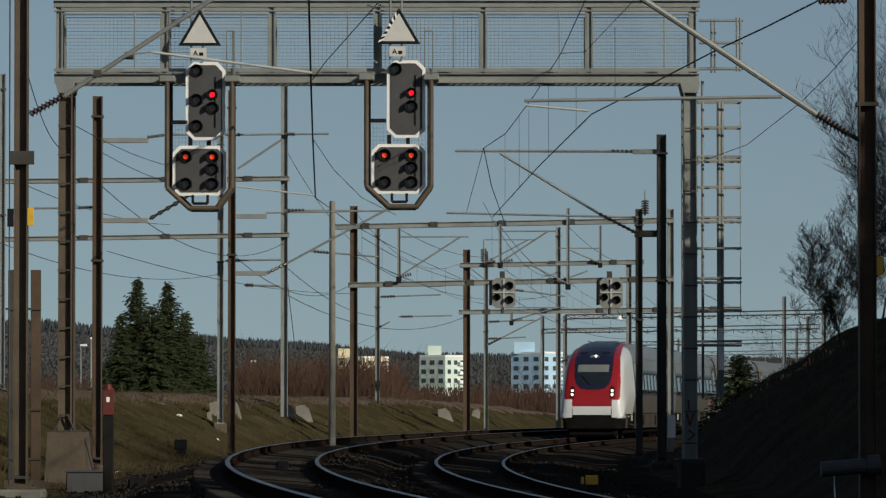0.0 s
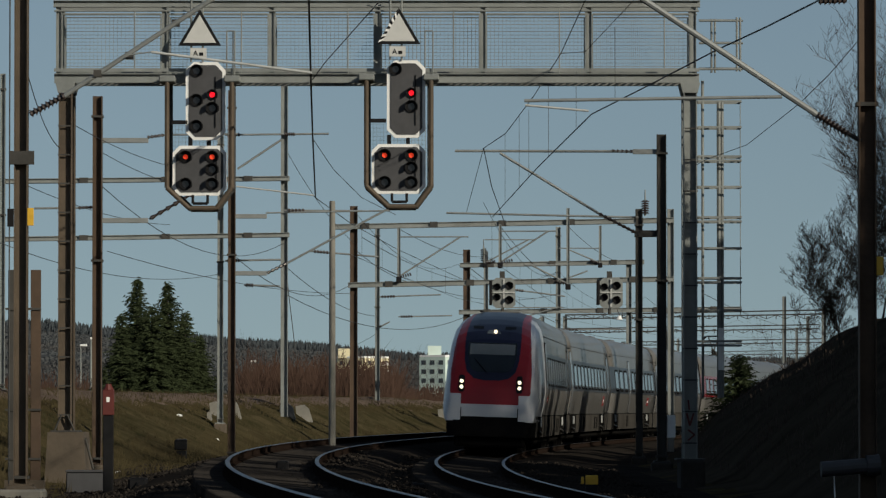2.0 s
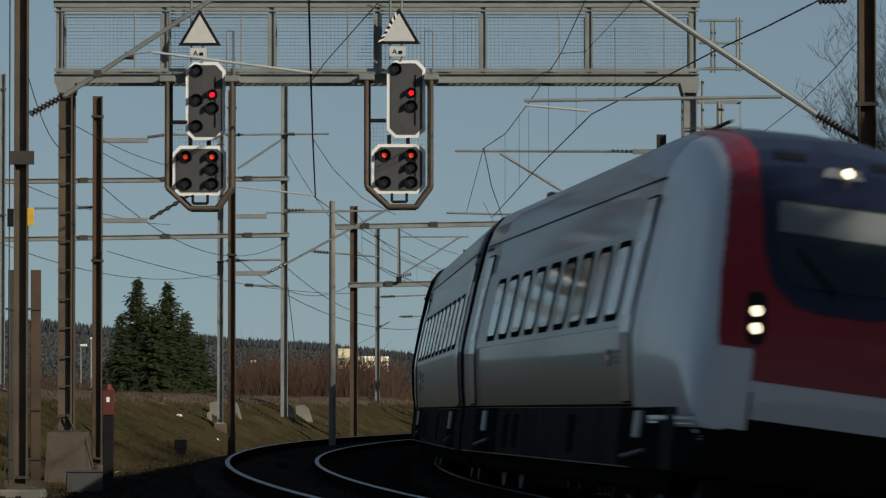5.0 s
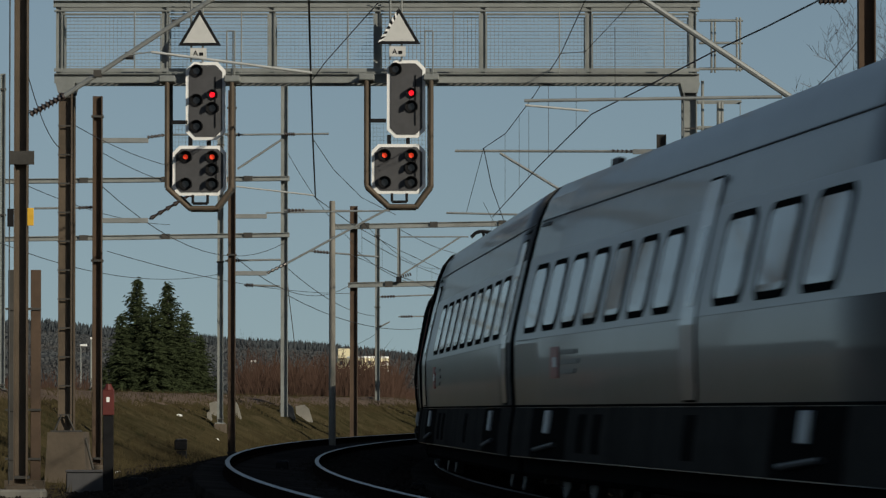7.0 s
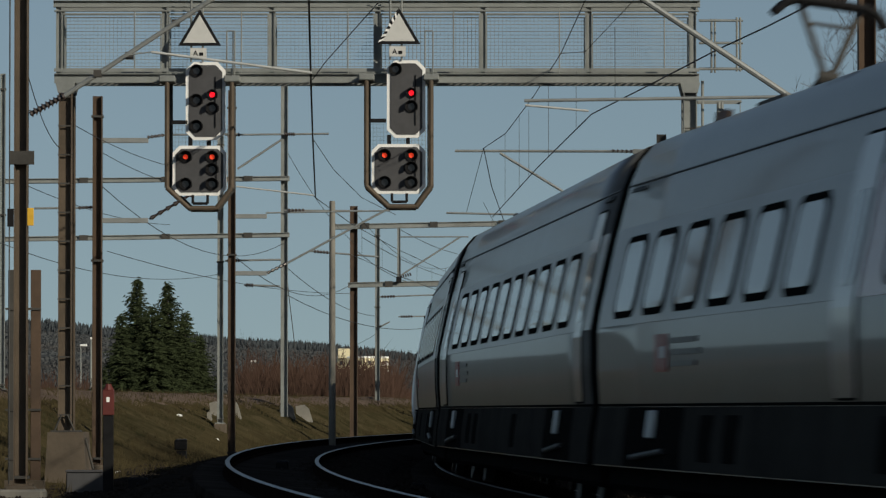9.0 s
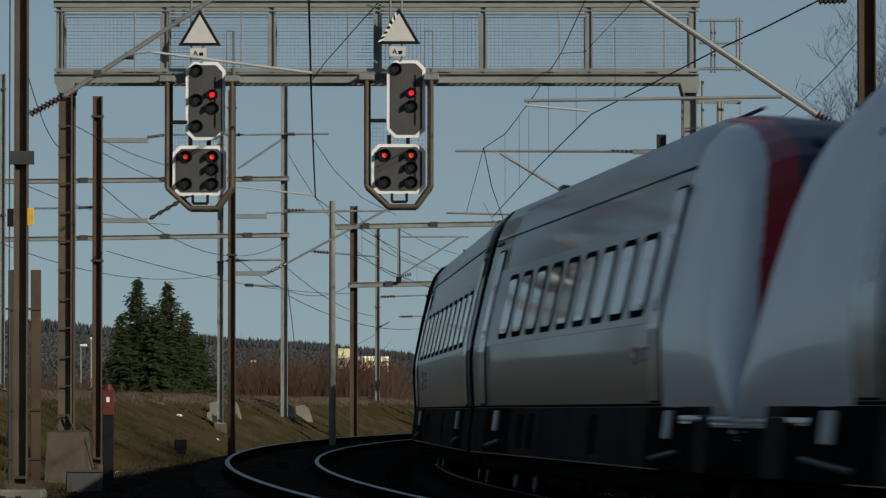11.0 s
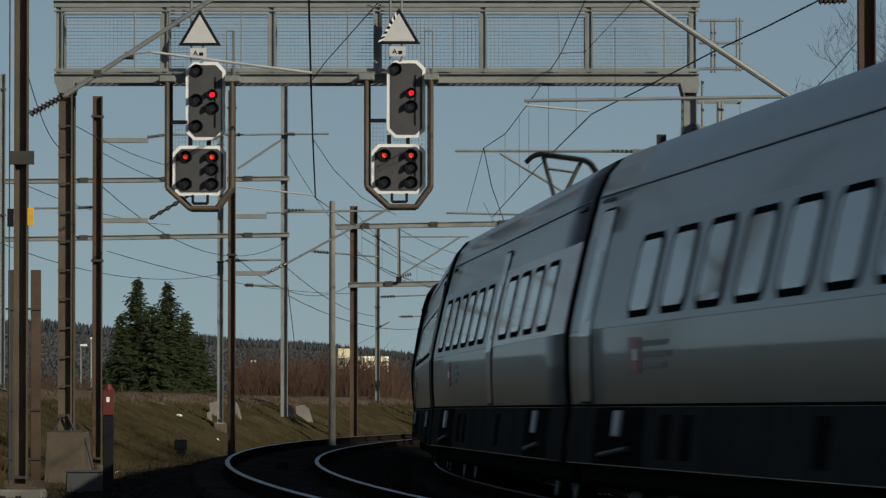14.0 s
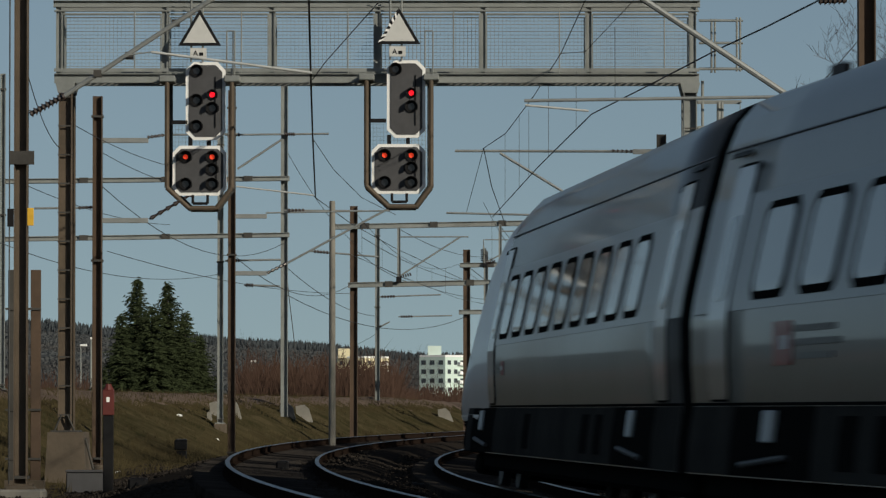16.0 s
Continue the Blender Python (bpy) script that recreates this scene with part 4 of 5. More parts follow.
def signal(cx, dz, striped):
    """cx: middle of the lower panel; a light signal in a hanging cage, facing the camera."""
    k = 0.0114025
    y = 99.55
    g = thing("railway_signal", "light signal with white-edged dark panels in a hanging cage" if not striped else "light signal with white-edged dark panels under a striped triangle", "railway signal", "signals on the gantry")
    g.location = (cx, y, 1.157 + dz)

    def q(ub, vb):
        return ((ub - 355) * k, (727 - vb) * k)
    up = (330, 400, 250, 112) if not striped else (334, 402, 249, 112)
    for name, (a, b, c, d), cut, yy in (("upper_panel", up, 14, 0.0), ("lower_panel", (307, 402, 348, 260), 12, 0.0)):
        x0, z0 = q(a, c)
        x1, z1 = q(b, d)
        pl = part(name, prism(octagon(x0, x1, z0, z1, cut * k), 0.0, 0.10), WHITE_PAINT, g, "white-edged signal panel")
        bdr = 5.5 * k
        part("face", prism(octagon(x0 + bdr, x1 - bdr, z0 + bdr, z1 - bdr, cut * k - bdr * 0.4), -0.012, 0.004), SIGNAL_GREY, pl, "dark grey panel face")
        part("cable", tb((x1 - 0.2, -0.03, z0 + 0.25), (x1 - 0.2, -0.03, z1 - 0.3), 0.012), BLACK, pl)
        if name[0] == "u":
            spots = ((349, 128, None), (377, 170, RED_ON), (377, 194, None)) + (((349, 180, None), (349, 226, None)) if not striped else ())
        else:
            spots = ((330, 280, ORANGE_ON), (377, 280, ORANGE_ON), (377, 302, None), (330, 328, None), (377, 328, None))
        for ub, vb, lit in spots:
            lx, lz = q(ub, vb)
            lamp(pl, lx, lz, -0.012, 0.125 if lit is not RED_ON else 0.10, lit)
    x0, z0 = q(338, 262)
    x1, z1 = q(371, 247)
    for xx in (x0, x1):
        part("bracket", bx((xx - 0.04, 0.02, z0 - 0.02), (xx + 0.04, 0.09, z1 + 0.04)), BLACK, g)
    bm = bmesh.new()
    xa, za = q(343, 362)
    xb, zb = q(369, 347)
    for a, b in (((xa, za), (xb, za)), ((xa, za), (xa, zb)), ((xb, za), (xb, zb))):
        tube(bm, (a[0], 0.0, a[1]), (b[0], 0.0, b[1]), 0.028)
    part("lower_bracket", bm, BLACK, g)
    # hanging cage
    for yy, nm in ((-0.18, "cage_frame"), (0.55, "cage_frame")):
        bm = bmesh.new()
        pts = [q(298, 142), q(298, 335), q(337, 371), q(385, 371), q(412, 335), q(412, 142)]
        for a, b in zip(pts, pts[1:]):
            tube(bm, (a[0], yy, a[1]), (b[0], yy, b[1]), 0.048, seg=8)
        pts = [q(303, 142), q(303, 332), q(339, 366), q(383, 366), q(407, 332), q(407, 142)]
        if yy > 0:
            for a, b in zip(pts, pts[1:]):
                tube(bm, (a[0], yy, a[1]), (b[0], yy, b[1]), 0.025, seg=6)
        part(nm, bm, CAGE if yy < 0 else STEEL_DARK, g, "brown weathered tube frame of the cage")
    for ub, vb in ((298, 335), (412, 335), (337, 371), (385, 371), (298, 225), (298, 275), (412, 225), (412, 300)):
        a = q(ub, vb)
        part("cage_bar", tb((a[0], -0.18, a[1]), (a[0], 0.55, a[1]), 0.03, seg=6), STEEL_DARK, g)
    for ub in (298, 412):
        a = q(ub, 145)
        part("hanger", bx((a[0] - 0.16, -0.25, a[1] - 0.04), (a[0] + 0.16, 0.45, a[1] + 0.09), 0.02), STEEL, g)
    a, b = q(304, 222), q(333, 215)
    part("side_bar", bx((a[0], 0.0, a[1]), (b[0], 0.05, b[1])), BLACK, g)
    # mesh behind the panels
    bm = bmesh.new()
    (xa, za), (xb, zb) = q(303, 345), q(408, 222)
    for i in range(18):
        xx = xa + (xb - xa) * i / 17
        box(bm, (xx - 0.0025, 0.5, za), (xx + 0.0025, 0.505, zb))
        zz = za + (zb - za) * i / 17
        box(bm, (xa, 0.506, zz - 0.0025), (xb, 0.511, zz + 0.0025))
    part("cage_mesh", bm, STEEL, g)
    # triangle above
    tri = [q(317, 84), q(393, 84), q(355, 19)]
    t = part("triangle_sign", prism([tri[0], tri[1], tri[2]], -0.10, -0.06), BLACK, g, "dark-edged triangular sign")
    m = Vector((sum(p[0] for p in tri) / 3, sum(p[1] for p in tri) / 3))
    inner = [tuple(m + (Vector(p) - m) * 0.76) for p in tri]
    part("sign_face", prism(inner, -0.108, -0.098), SIGN_GREY, t, "pale grey sign face")
    if striped:
        for i in range(6):
            f0, f1 = (i + 0.25) / 6.5, (i + 0.72) / 6.5
            e0, e1 = Vector(tri[0]).lerp(Vector(tri[2]), f0), Vector(tri[0]).lerp(Vector(tri[2]), f1)
            c0, c1 = Vector(inner[0]).lerp(Vector(inner[2]), f0), Vector(inner[0]).lerp(Vector(inner[2]), f1)
            part("stripe", prism([tuple(e0), tuple(c0), tuple(c1), tuple(e1)], -0.107, -0.101), WHITE_PAINT, t)
    (xa, za), (xb, zb) = q(338, 106), q(367, 88)
    pl = part("name_plate", bx((xa, -0.10, za), (xb, -0.08, zb), 0.004), SIGN_GREY, g, "pale plate with dark bars of lettering")
    letter("A", 0.15, (xa + 0.06, -0.106, za + 0.05), pl)
    part("lettering_bar", bx((xa + (xb - xa) * 0.56, -0.106, za + 0.05), (xa + (xb - xa) * 0.80, -0.101, zb - 0.09)), BLACK, pl)
    for dx in (-12, 8):
        a, b = q(352 + dx, 112), q(352 + dx, 84)
        part("sign_post", tb((a[0], -0.03, a[1]), (b[0], -0.03, b[1] + 1.1), 0.022), STEEL, g)


signal(-4.892, 0.0, False)
signal(-0.889, 0.034, True)


# ---------------------------------------------------------------- cross-span portals
def portal(d, posts, beams, label, small=(), spike=None):
    g = thing("catenary_portal", label, "catenary portal", "portals over the tracks")
    f = d / 8770
    for ub, top, foot, w in posts:
        x = (ub - 784) * f
        part("column", hb((x, d, 1.157 + (727 - foot) * f - 0.5), (x, d, 1.157 + (727 - top) * f), w, w, 0.018), RUST if ub in (626, 826) else STEEL, g)
    for x0, x1, vb0, vb1, beam_u, lattice in beams:
        xa, xb = (x0 - 784) * f, (x1 - 784) * f
        za, zb = 1.157 + (727 - vb0) * f, 1.157 + (727 - vb1) * f
        if not lattice:
            bm = bmesh.new()
            hbeam(bm, (xa, d - 0.19, za), (xb, d - 0.19, zb), beam_u * f, 0.14, 0.022, (0, 0, 1))
            part("beam", bm, STEEL, g)
            part("beam", hb((xa, d + 0.19, za), (xb, d + 0.19, zb), beam_u * f, 0.14, 0.022, (0, 0, 1)), STEEL, g)
            n = max(3, int((xb - xa) / 2.5))
            for i in range(n):
                t = (i + 0.5) / n
                part("splice_plate", bx((xa + (xb - xa) * t - 0.15, d - 0.275, za + (zb - za) * t - beam_u * f * 0.6), (xa + (xb - xa) * t + 0.15, d - 0.262, za + (zb - za) * t + beam_u * f * 0.6)), STEEL_DARK, g)
        else:
            bm = bmesh.new()
            hh = beam_u * f
            for z in (0, hh):
                for yy in (-0.2, 0.2):
                    tube(bm, (xa, d + yy, za + z), (xb, d + yy, zb + z), 0.045, seg=5)
            n = max(4, int((xb - xa) / (hh * 2.4)))
            for i in range(n):
                u0, u1 = xa + (xb - xa) * i / n, xa + (xb - xa) * (i + 1) / n
                tube(bm, (u0, d - 0.2, za), (u0, d - 0.2, za + hh), 0.03, seg=5)
                tube(bm, (u0, d - 0.2, za if i % 2 else za + hh), (u1, d - 0.2, za + hh if i % 2 else za), 0.024, seg=5)
            part("lattice_beam", bm, STEEL_DARK, g)
    # drop posts and tube arms hanging from the beams
    for ub, vb0, vb1, ax, ay in small:
        x, z0, z1 = (ub - 784) * f, 1.157 + (727 - vb0) * f, 1.157 + (727 - vb1) * f
        part("drop_post", hb((x, d - 0.32, z0), (x, d - 0.32, z1), 0.12, 0.10, 0.012), STEEL, g)
        bm = bmesh.new()
        tube(bm, (x, d - 0.32, z1 + 0.1), ((ax - 784) * f, d - 0.4, 1.157 + (727 - ay) * f), 0.032, seg=6)
        tube(bm, (x, d - 0.32, 1.157 + (727 - ay) * f), ((ax - 784) * f + (0.3 if ax > ub else -0.3), d - 0.4, 1.157 + (727 - ay) * f), 0.026, seg=6)
        part("cantilever", bm, ALU, g)
        tubee = bmesh.new()
        for i in range(5):
            tube(tubee, (x + (0.06 + 0.09 * i) * (1 if ax > ub else -1), d - 0.32, z1 + 0.10 + 0.02 * i), (x + (0.11 + 0.09 * i) * (1 if ax > ub else -1), d - 0.32, z1 + 0.12 + 0.02 * i), 0.07, 0.05, 8)
        part("insulator", tubee, CERAMIC, g)
        part("end_clamp", bx((x - 0.1, d - 0.42, z1 - 0.12), (x + 0.1, d - 0.24, z1 + 0.10), 0.02), BLACK, g)
    if spike:
        ub, top, foot = spike
        x, z0, z1 = (ub - 784) * f, 1.157 + (727 - foot) * f, 1.157 + (727 - top) * f
        part("standing_insulator", tb((x, d, z0), (x, d, z1), 0.05, 0.02), STEEL, g)
        bm = bmesh.new()
        for i in range(6):
            z = z0 + (z1 - z0) * (0.08 + 0.09 * i)
            tube(bm, (x, d, z), (x, d, z + 0.06), 0.17, 0.11, 10)
        part("insulator_sheds", bm, CERAMIC, g, "dark ribbed insulator")
    return g


portal(170, [(503, 150, 712, 0.24), (-60, 150, 712, 0.24)], [(-70, 512, 322, 316, 8, False), (-70, 512, 425, 416, 8, False)], "grey steel portal of the line on the bank")
portal(190, [(626, 365, 775, 0.29), (1187, 370, 790, 0.25)], [(586, 1192, 402, 390, 9, False), (616, 1192, 505, 494, 9, False)], "steel portal with two beams and signals over the tracks", [(706, 405, 495, 815, 420), (885, 398, 470, 970, 410), (1005, 369, 508, 940, 470)], (1142, 336, 382))
portal(230, [(826, 442, 765, 0.33), (1113, 460, 760, 0.25)], [(814, 1140, 470, 464, 8, False), (812, 1312, 553, 547, 8, False)], "steel portal with long beams over the tracks", [(858, 440, 470, 935, 425), (905, 553, 572, 985, 545), (1062, 400, 470, 1000, 440)], (856, 424, 466))
portal(330, [(1458, 545, 700, 0.28), (1000, 560, 760, 0.28)], [(1000, 1458, 565, 556, 7, True)], "dark lattice portal of the station throat")
portal(390, [(1388, 525, 700, 0.3), (960, 560, 750, 0.3)], [(960, 1450, 590, 582, 7, True)], "dark lattice portal of the station throat")
portal(470, [(1430, 560, 700, 0.3), (1180, 590, 750, 0.3)], [(1100, 1455, 612, 606, 6, True)], "dark lattice portal of the station throat")
portal(560, [(1410, 580, 700, 0.3), (1200, 600, 750, 0.3)], [(1200, 1440, 630, 626, 6, True), (1180, 1400, 648, 645, 5, True)], "dark lattice portal of the station throat")


def far_signal(ub, d=189.3):
    f = d / 8770
    x = (ub - 784) * f
    z1, z0 = 1.157 + (727 - 492) * f, 1.157 + (727 - 546) * f
    g = thing("railway_signal", "grey light signal with black discs hung under the portal", "railway signal", "signals under the portal", at=(x, d, z0))
    h = z1 - z0
    pl = part("panel", prism(octagon(-0.38, 0.5, 0, h, 0.14), 0, 0.12), STEEL, g)
    for lx, lz, rr in ((0.27, h * 0.74, 0.15), (0.27, h * 0.27, 0.15), (-0.20, h * 0.70, 0.13), (-0.20, h * 0.36, 0.13)):
        o = part("disc", tb((lx, 0, lz), (lx, -0.03, lz), rr, seg=16), BLACK, pl)
        bm = bmesh.new()
        hood(bm, lx, lz, 0, rr, 0.2)
        part("hood", bm, BLACK, o)
    part("front_bar", bx((0.02, -0.05, 0.05), (0.09, -0.01, h - 0.05)), PALE, pl, "pale upright bar")
    part("front_bar", bx((-0.36, -0.07, h * 0.50), (0.48, -0.052, h * 0.54)), PALE, pl)
    part("side_box", bx((-0.50, -0.25, 0.12), (-0.385, 0.2, h - 0.10), 0.03), BLACK, g, "black signal housing")
    part("hanger", bx((-0.1, 0.12, h - 0.2), (0.1, 0.25, h + 0.25)), STEEL_DARK, g)
    part("lower_stem", tb((0, 0.1, -0.2), (0, 0.1, 0.02), 0.06), STEEL_DARK, g)


far_signal(889)
far_signal(1079)


# ---------------------------------------------------------------- overhead wires
def wire(name, pts, r, parent=None, label=""):
    cu = bpy.data.curves.new(name, "CURVE")
    cu.dimensions = "3D"
    cu.bevel_depth = r
    cu.bevel_resolution = 1
    sp = cu.splines.new("POLY")
    sp.points.add(len(pts) - 1)
    for p, q in zip(sp.points, pts):
        p.co = (*q, 1)
    cu.materials.append(WIRE)
    tmp = bpy.data.objects.new(name, cu)
    me = bpy.data.meshes.new_from_object(tmp)
    me.materials.clear()
    me.materials.append(WIRE)
    ob = new(name, me)
    ob.parent = parent
    if label:
        tagged(ob, label)
    return ob


def sagging(a, b, sag, n=14):
    a, b = Vector(a), Vector(b)
    return [tuple(a.lerp(b, t) - Vector((0, 0, sag * 4 * t * (1 - t)))) for t in np.linspace(0, 1, n)]


def overhead():
    for n0, z0, spans in ((0.0, 0.0, (-17, -80, -122, -180, -250)), (N_OUT, Z_OUT, (-27, -80, -122, -180, -250))):
        g = thing("overhead_line", "thin dark contact and carrier wires over a track", "overhead wire", "overhead lines")
        sup = []
        for i, s in enumerate(spans):
            x, y, h = line(s, n0 + (0.2 if i % 2 else -0.2))
            sup.append((float(x), float(y), 5.12 + z0))
        for a, b in zip(sup, sup[1:]):
            lo = sagging(a, b, 0.03)
            hi = sagging((a[0], a[1], a[2] + 1.3), (b[0], b[1], b[2] + 1.3), 0.75)
            wire("contact_wire", lo, 0.007, g)
            wire("carrier_wire", hi, 0.007, g)
            for k in range(1, 13, 2):
                wire("dropper", [lo[k], hi[k]], 0.004, g)
    # feeders and return wires
    def w(rows, sag=0.0, r=0.009):
        pts = [((ub - 784) * d / 8770, d, 1.157 + (727 - vb) * d / 8770) for ub, vb, d in rows]
        if len(pts) == 2:
            pts = sagging(pts[0], pts[1], sag)
        o = wire("feeder_wire", pts, r)
        tagged(o, "thin dark overhead feeder wire", "overhead wire", "feeder wires")
    w([(1470, -12, 64), (1444, 3, 66), (1357, 47, 72), (1269, 88, 79), (1150, 150, 88), (1047, 202, 96), (952, 296, 115), (872, 384, 140)], r=0.012)
    for ub, v0, v1, d in ((894, 239, 360, 130), (919, 205, 333, 122), (936, 195, 316, 118), (971, 151, 279, 110), (1020, 118, 226, 100), (1089, 47, 178, 92)):
        w([(ub, v0, d), (ub, v1, d)], r=0.005)
    w([(1036, 0, 90), (993, 94, 97), (946, 168, 105), (895, 236, 116), (855, 263, 124)], r=0.010)
    w([(1122, 0, 94), (1036, 91, 97), (993, 94, 97)], r=0.007)
    w([(1518, 74, 64), (1470, 130, 69), (1417, 182, 75), (1323, 256, 86), (1249, 283, 96), (1215, 302, 104)], r=0.006)
    w([(856, 262, 124), (870, 330, 135), (895, 400, 150)], r=0.012)
    w([(856, 262, 124), (825, 378, 150)], r=0.008)
    w([(668, 5, 86), (575, 110, 96), (553, 140, 100)], r=0.010)
    w([(546, -5, 84), (550, 150, 100), (553, 240, 120), (558, 350, 135)], r=0.020)
    w([(553, 245, 120), (590, 300, 130), (640, 350, 145), (700, 380, 160)], r=0.009)
    w([(558, 350, 135), (620, 395, 170), (700, 440, 200), (830, 500, 230)], r=0.012)
    w([(30, 60, 85), (105, 262, 100)], 0.35, r=0.009)
    w([(120, 215, 100), (330, 300, 135)], 0.15, r=0.008)
    w([(180, 330, 115), (503, 430, 170)], 0.95, r=0.010)
    w([(180, 270, 115), (411, 340, 135)], 0.25, r=0.008)
    w([(50, 330, 120), (300, 398, 168)], 0.2, r=0.009)
    w([(0, 430, 130), (390, 485, 172)], 0.5, r=0.010)
    w([(190, 445, 140), (620, 520, 190)], 0.3, r=0.010)
    w([(411, 450, 135), (626, 500, 190)], 0.8, r=0.010)
    w([(503, 470, 170), (668, 560, 240)], 0.4, r=0.012)
    w([(503, 520, 170), (826, 560, 230)], 0.9, r=0.012)
    w([(626, 440, 190), (826, 495, 230)], 0.8, r=0.012)
    w([(668, 470, 240), (990, 520, 260)], 0.9, r=0.012)
    w([(640, 420, 190), (990, 480, 260)], 1.2, r=0.012)
    w([(503, 260, 170), (626, 430, 190)], 0.3, r=0.010)
    w([(505, 470, 170), (525, 640, 170)], 0.0, r=0.016)
    w([(510, 620, 240), (668, 590, 240)], 0.5, r=0.010)
    w([(1245, 520, 230), (1460, 590, 330)], 0.4, r=0.014)
    w([(826, 470, 230), (1113, 600, 300)], 0.9, r=0.014)
    w([(706, 405, 190), (860, 455, 250)], 0.3, r=0.012)
    w([(885, 400, 190), (990, 500, 260)], 0.3, r=0.012)
    w([(1005, 400, 230), (1113, 470, 230)], 0.3, r=0.012)


overhead()


def far_arms():
    """Short tube arms with insulators out on the far masts."""
    for ub0, vb0, ub1, vb1, d in ((670, 526, 780, 522, 240), (705, 561, 800, 559, 260), (670, 580, 690, 570, 240), (862, 570, 945, 567, 250), (860, 612, 960, 562, 250), (862, 600, 930, 597, 250), (500, 238, 582, 237, 170), (398, 239, 498, 238, 172), (398, 462, 498, 460, 172), (432, 505, 495, 507, 170), (990, 584, 1110, 583, 260), (992, 640, 1060, 625, 260), (503, 373, 640, 374, 170), (550, 445, 670, 455, 200), (900, 512, 1000, 525, 230), (990, 498, 1040, 480, 232)):
        f = d / 8770
        a = Vector(((ub0 - 784) * f, d - 0.15, 1.157 + (727 - vb0) * f))
        b = Vector(((ub1 - 784) * f, d - 0.15, 1.157 + (727 - vb1) * f))
        g = thing("cantilever_arm", "grey tube cantilever arm with a dark insulator", "cantilever arm", "cantilever arms")
        part("tube", tb(a, b, 0.035, seg=6), ALU, g)
        bm = bmesh.new()
        for i in range(5):
            p, q = a.lerp(b, 0.05 + i * 0.045), a.lerp(b, 0.08 + i * 0.045)
            tube(bm, p, q, 0.075, 0.05, 8)
        part("insulator", bm, CERAMIC, g)


far_arms()


# ---------------------------------------------------------------- plants
def blades(name, verts, faces, materials, label, category, kind="", parent=None):
    me = bpy.data.meshes.new(name)
    me.from_pydata(verts, [], faces)
    for m in materials:
        me.materials.append(m)
    ob = new(name, me)
    ob.parent = parent
    if label:
        tagged(ob, label, category, kind=kind)
    return ob


def spruce(x, y, z0, height, radius, seed, label, gap=0.105):
    rnd = random.Random(seed)
    g = thing("spruce_tree", label, "tree", "spruces on the bank", at=(x, y, z0))
    part("trunk", tb((0, 0, -0.3), (0, 0, height * 0.97), 0.11, 0.012, 8), BARK, g)
    verts, faces = [], []
    layers = int(height / gap)
    for i in range(layers):
        t = i / layers
        z = height * (0.02 + 0.98 * t)
        reach = radius * (1 - t) ** 0.62 * (0.82 + 0.36 * noise.noise(Vector((seed, t * 7, 0)))) + 0.03
        n = max(5, int(10 + 18 * (1 - t)))
        for k in range(n):
            a = rnd.uniform(0, 6.283)
            ln = reach * rnd.uniform(0.45, 1.22)
            drop = ln * rnd.uniform(-0.05, 0.42) - 0.1 * t
            zz = z + rnd.uniform(-0.08, 0.08)
            ca, sa = math.cos(a), math.sin(a)
            m = max(2, int(ln / (gap * 1.05)))
            for j in range(m):
                u = (j + rnd.random()) / m
                ub, vb, pz = ca * ln * u, sa * ln * u, zz - drop * u * u + 0.10 * u
                for sg in (-1, 1):
                    l2 = (0.16 + 0.10 * (1 - u)) * (gap / 0.105) * rnd.uniform(0.6, 1.3)
                    bx_, by_ = ca * 0.6 - sa * sg * 0.8, sa * 0.6 + ca * sg * 0.8
                    b0 = len(verts)
                    w = 0.030 * (gap / 0.105)
                    verts += [(ub - bx_ * 0.02, vb - by_ * 0.02, pz + w), (ub + bx_ * l2, vb + by_ * l2, pz - l2 * rnd.uniform(0.05, 0.5)), (ub - bx_ * 0.02, vb, pz - w)]
                    faces.append((b0, b0 + 1, b0 + 2))
    o = blades("crown", verts, faces, [LEAF_DARK], "", "", parent=g)
    tagged(o, "dark green drooping needle branches")
    return g


for ub, vb, d, reach_u, seed in ((243, 497, 212, 62, 1), (297, 504, 214, 62, 2), (215, 560, 209, 44, 3), (328, 556, 216, 52, 4), (354, 598, 218, 40, 6), (268, 545, 210, 66, 7), (180, 655, 207, 26, 8)):
    x = (ub - 784) * d / 8770
    z = float(ground_z(np.array([x]), np.array([float(d)]))[0])
    top = 1.157 + (727 - vb) * d / 8770
    spruce(x, d, z, top - z, reach_u * d / 8770, seed, "dark green dense spruce with drooping branches on the bank")
spruce(9.896, 165, 0.3, 2.944 - 0.3, 1.975, 9, "small dark conifer at the foot of the bank", 0.085)


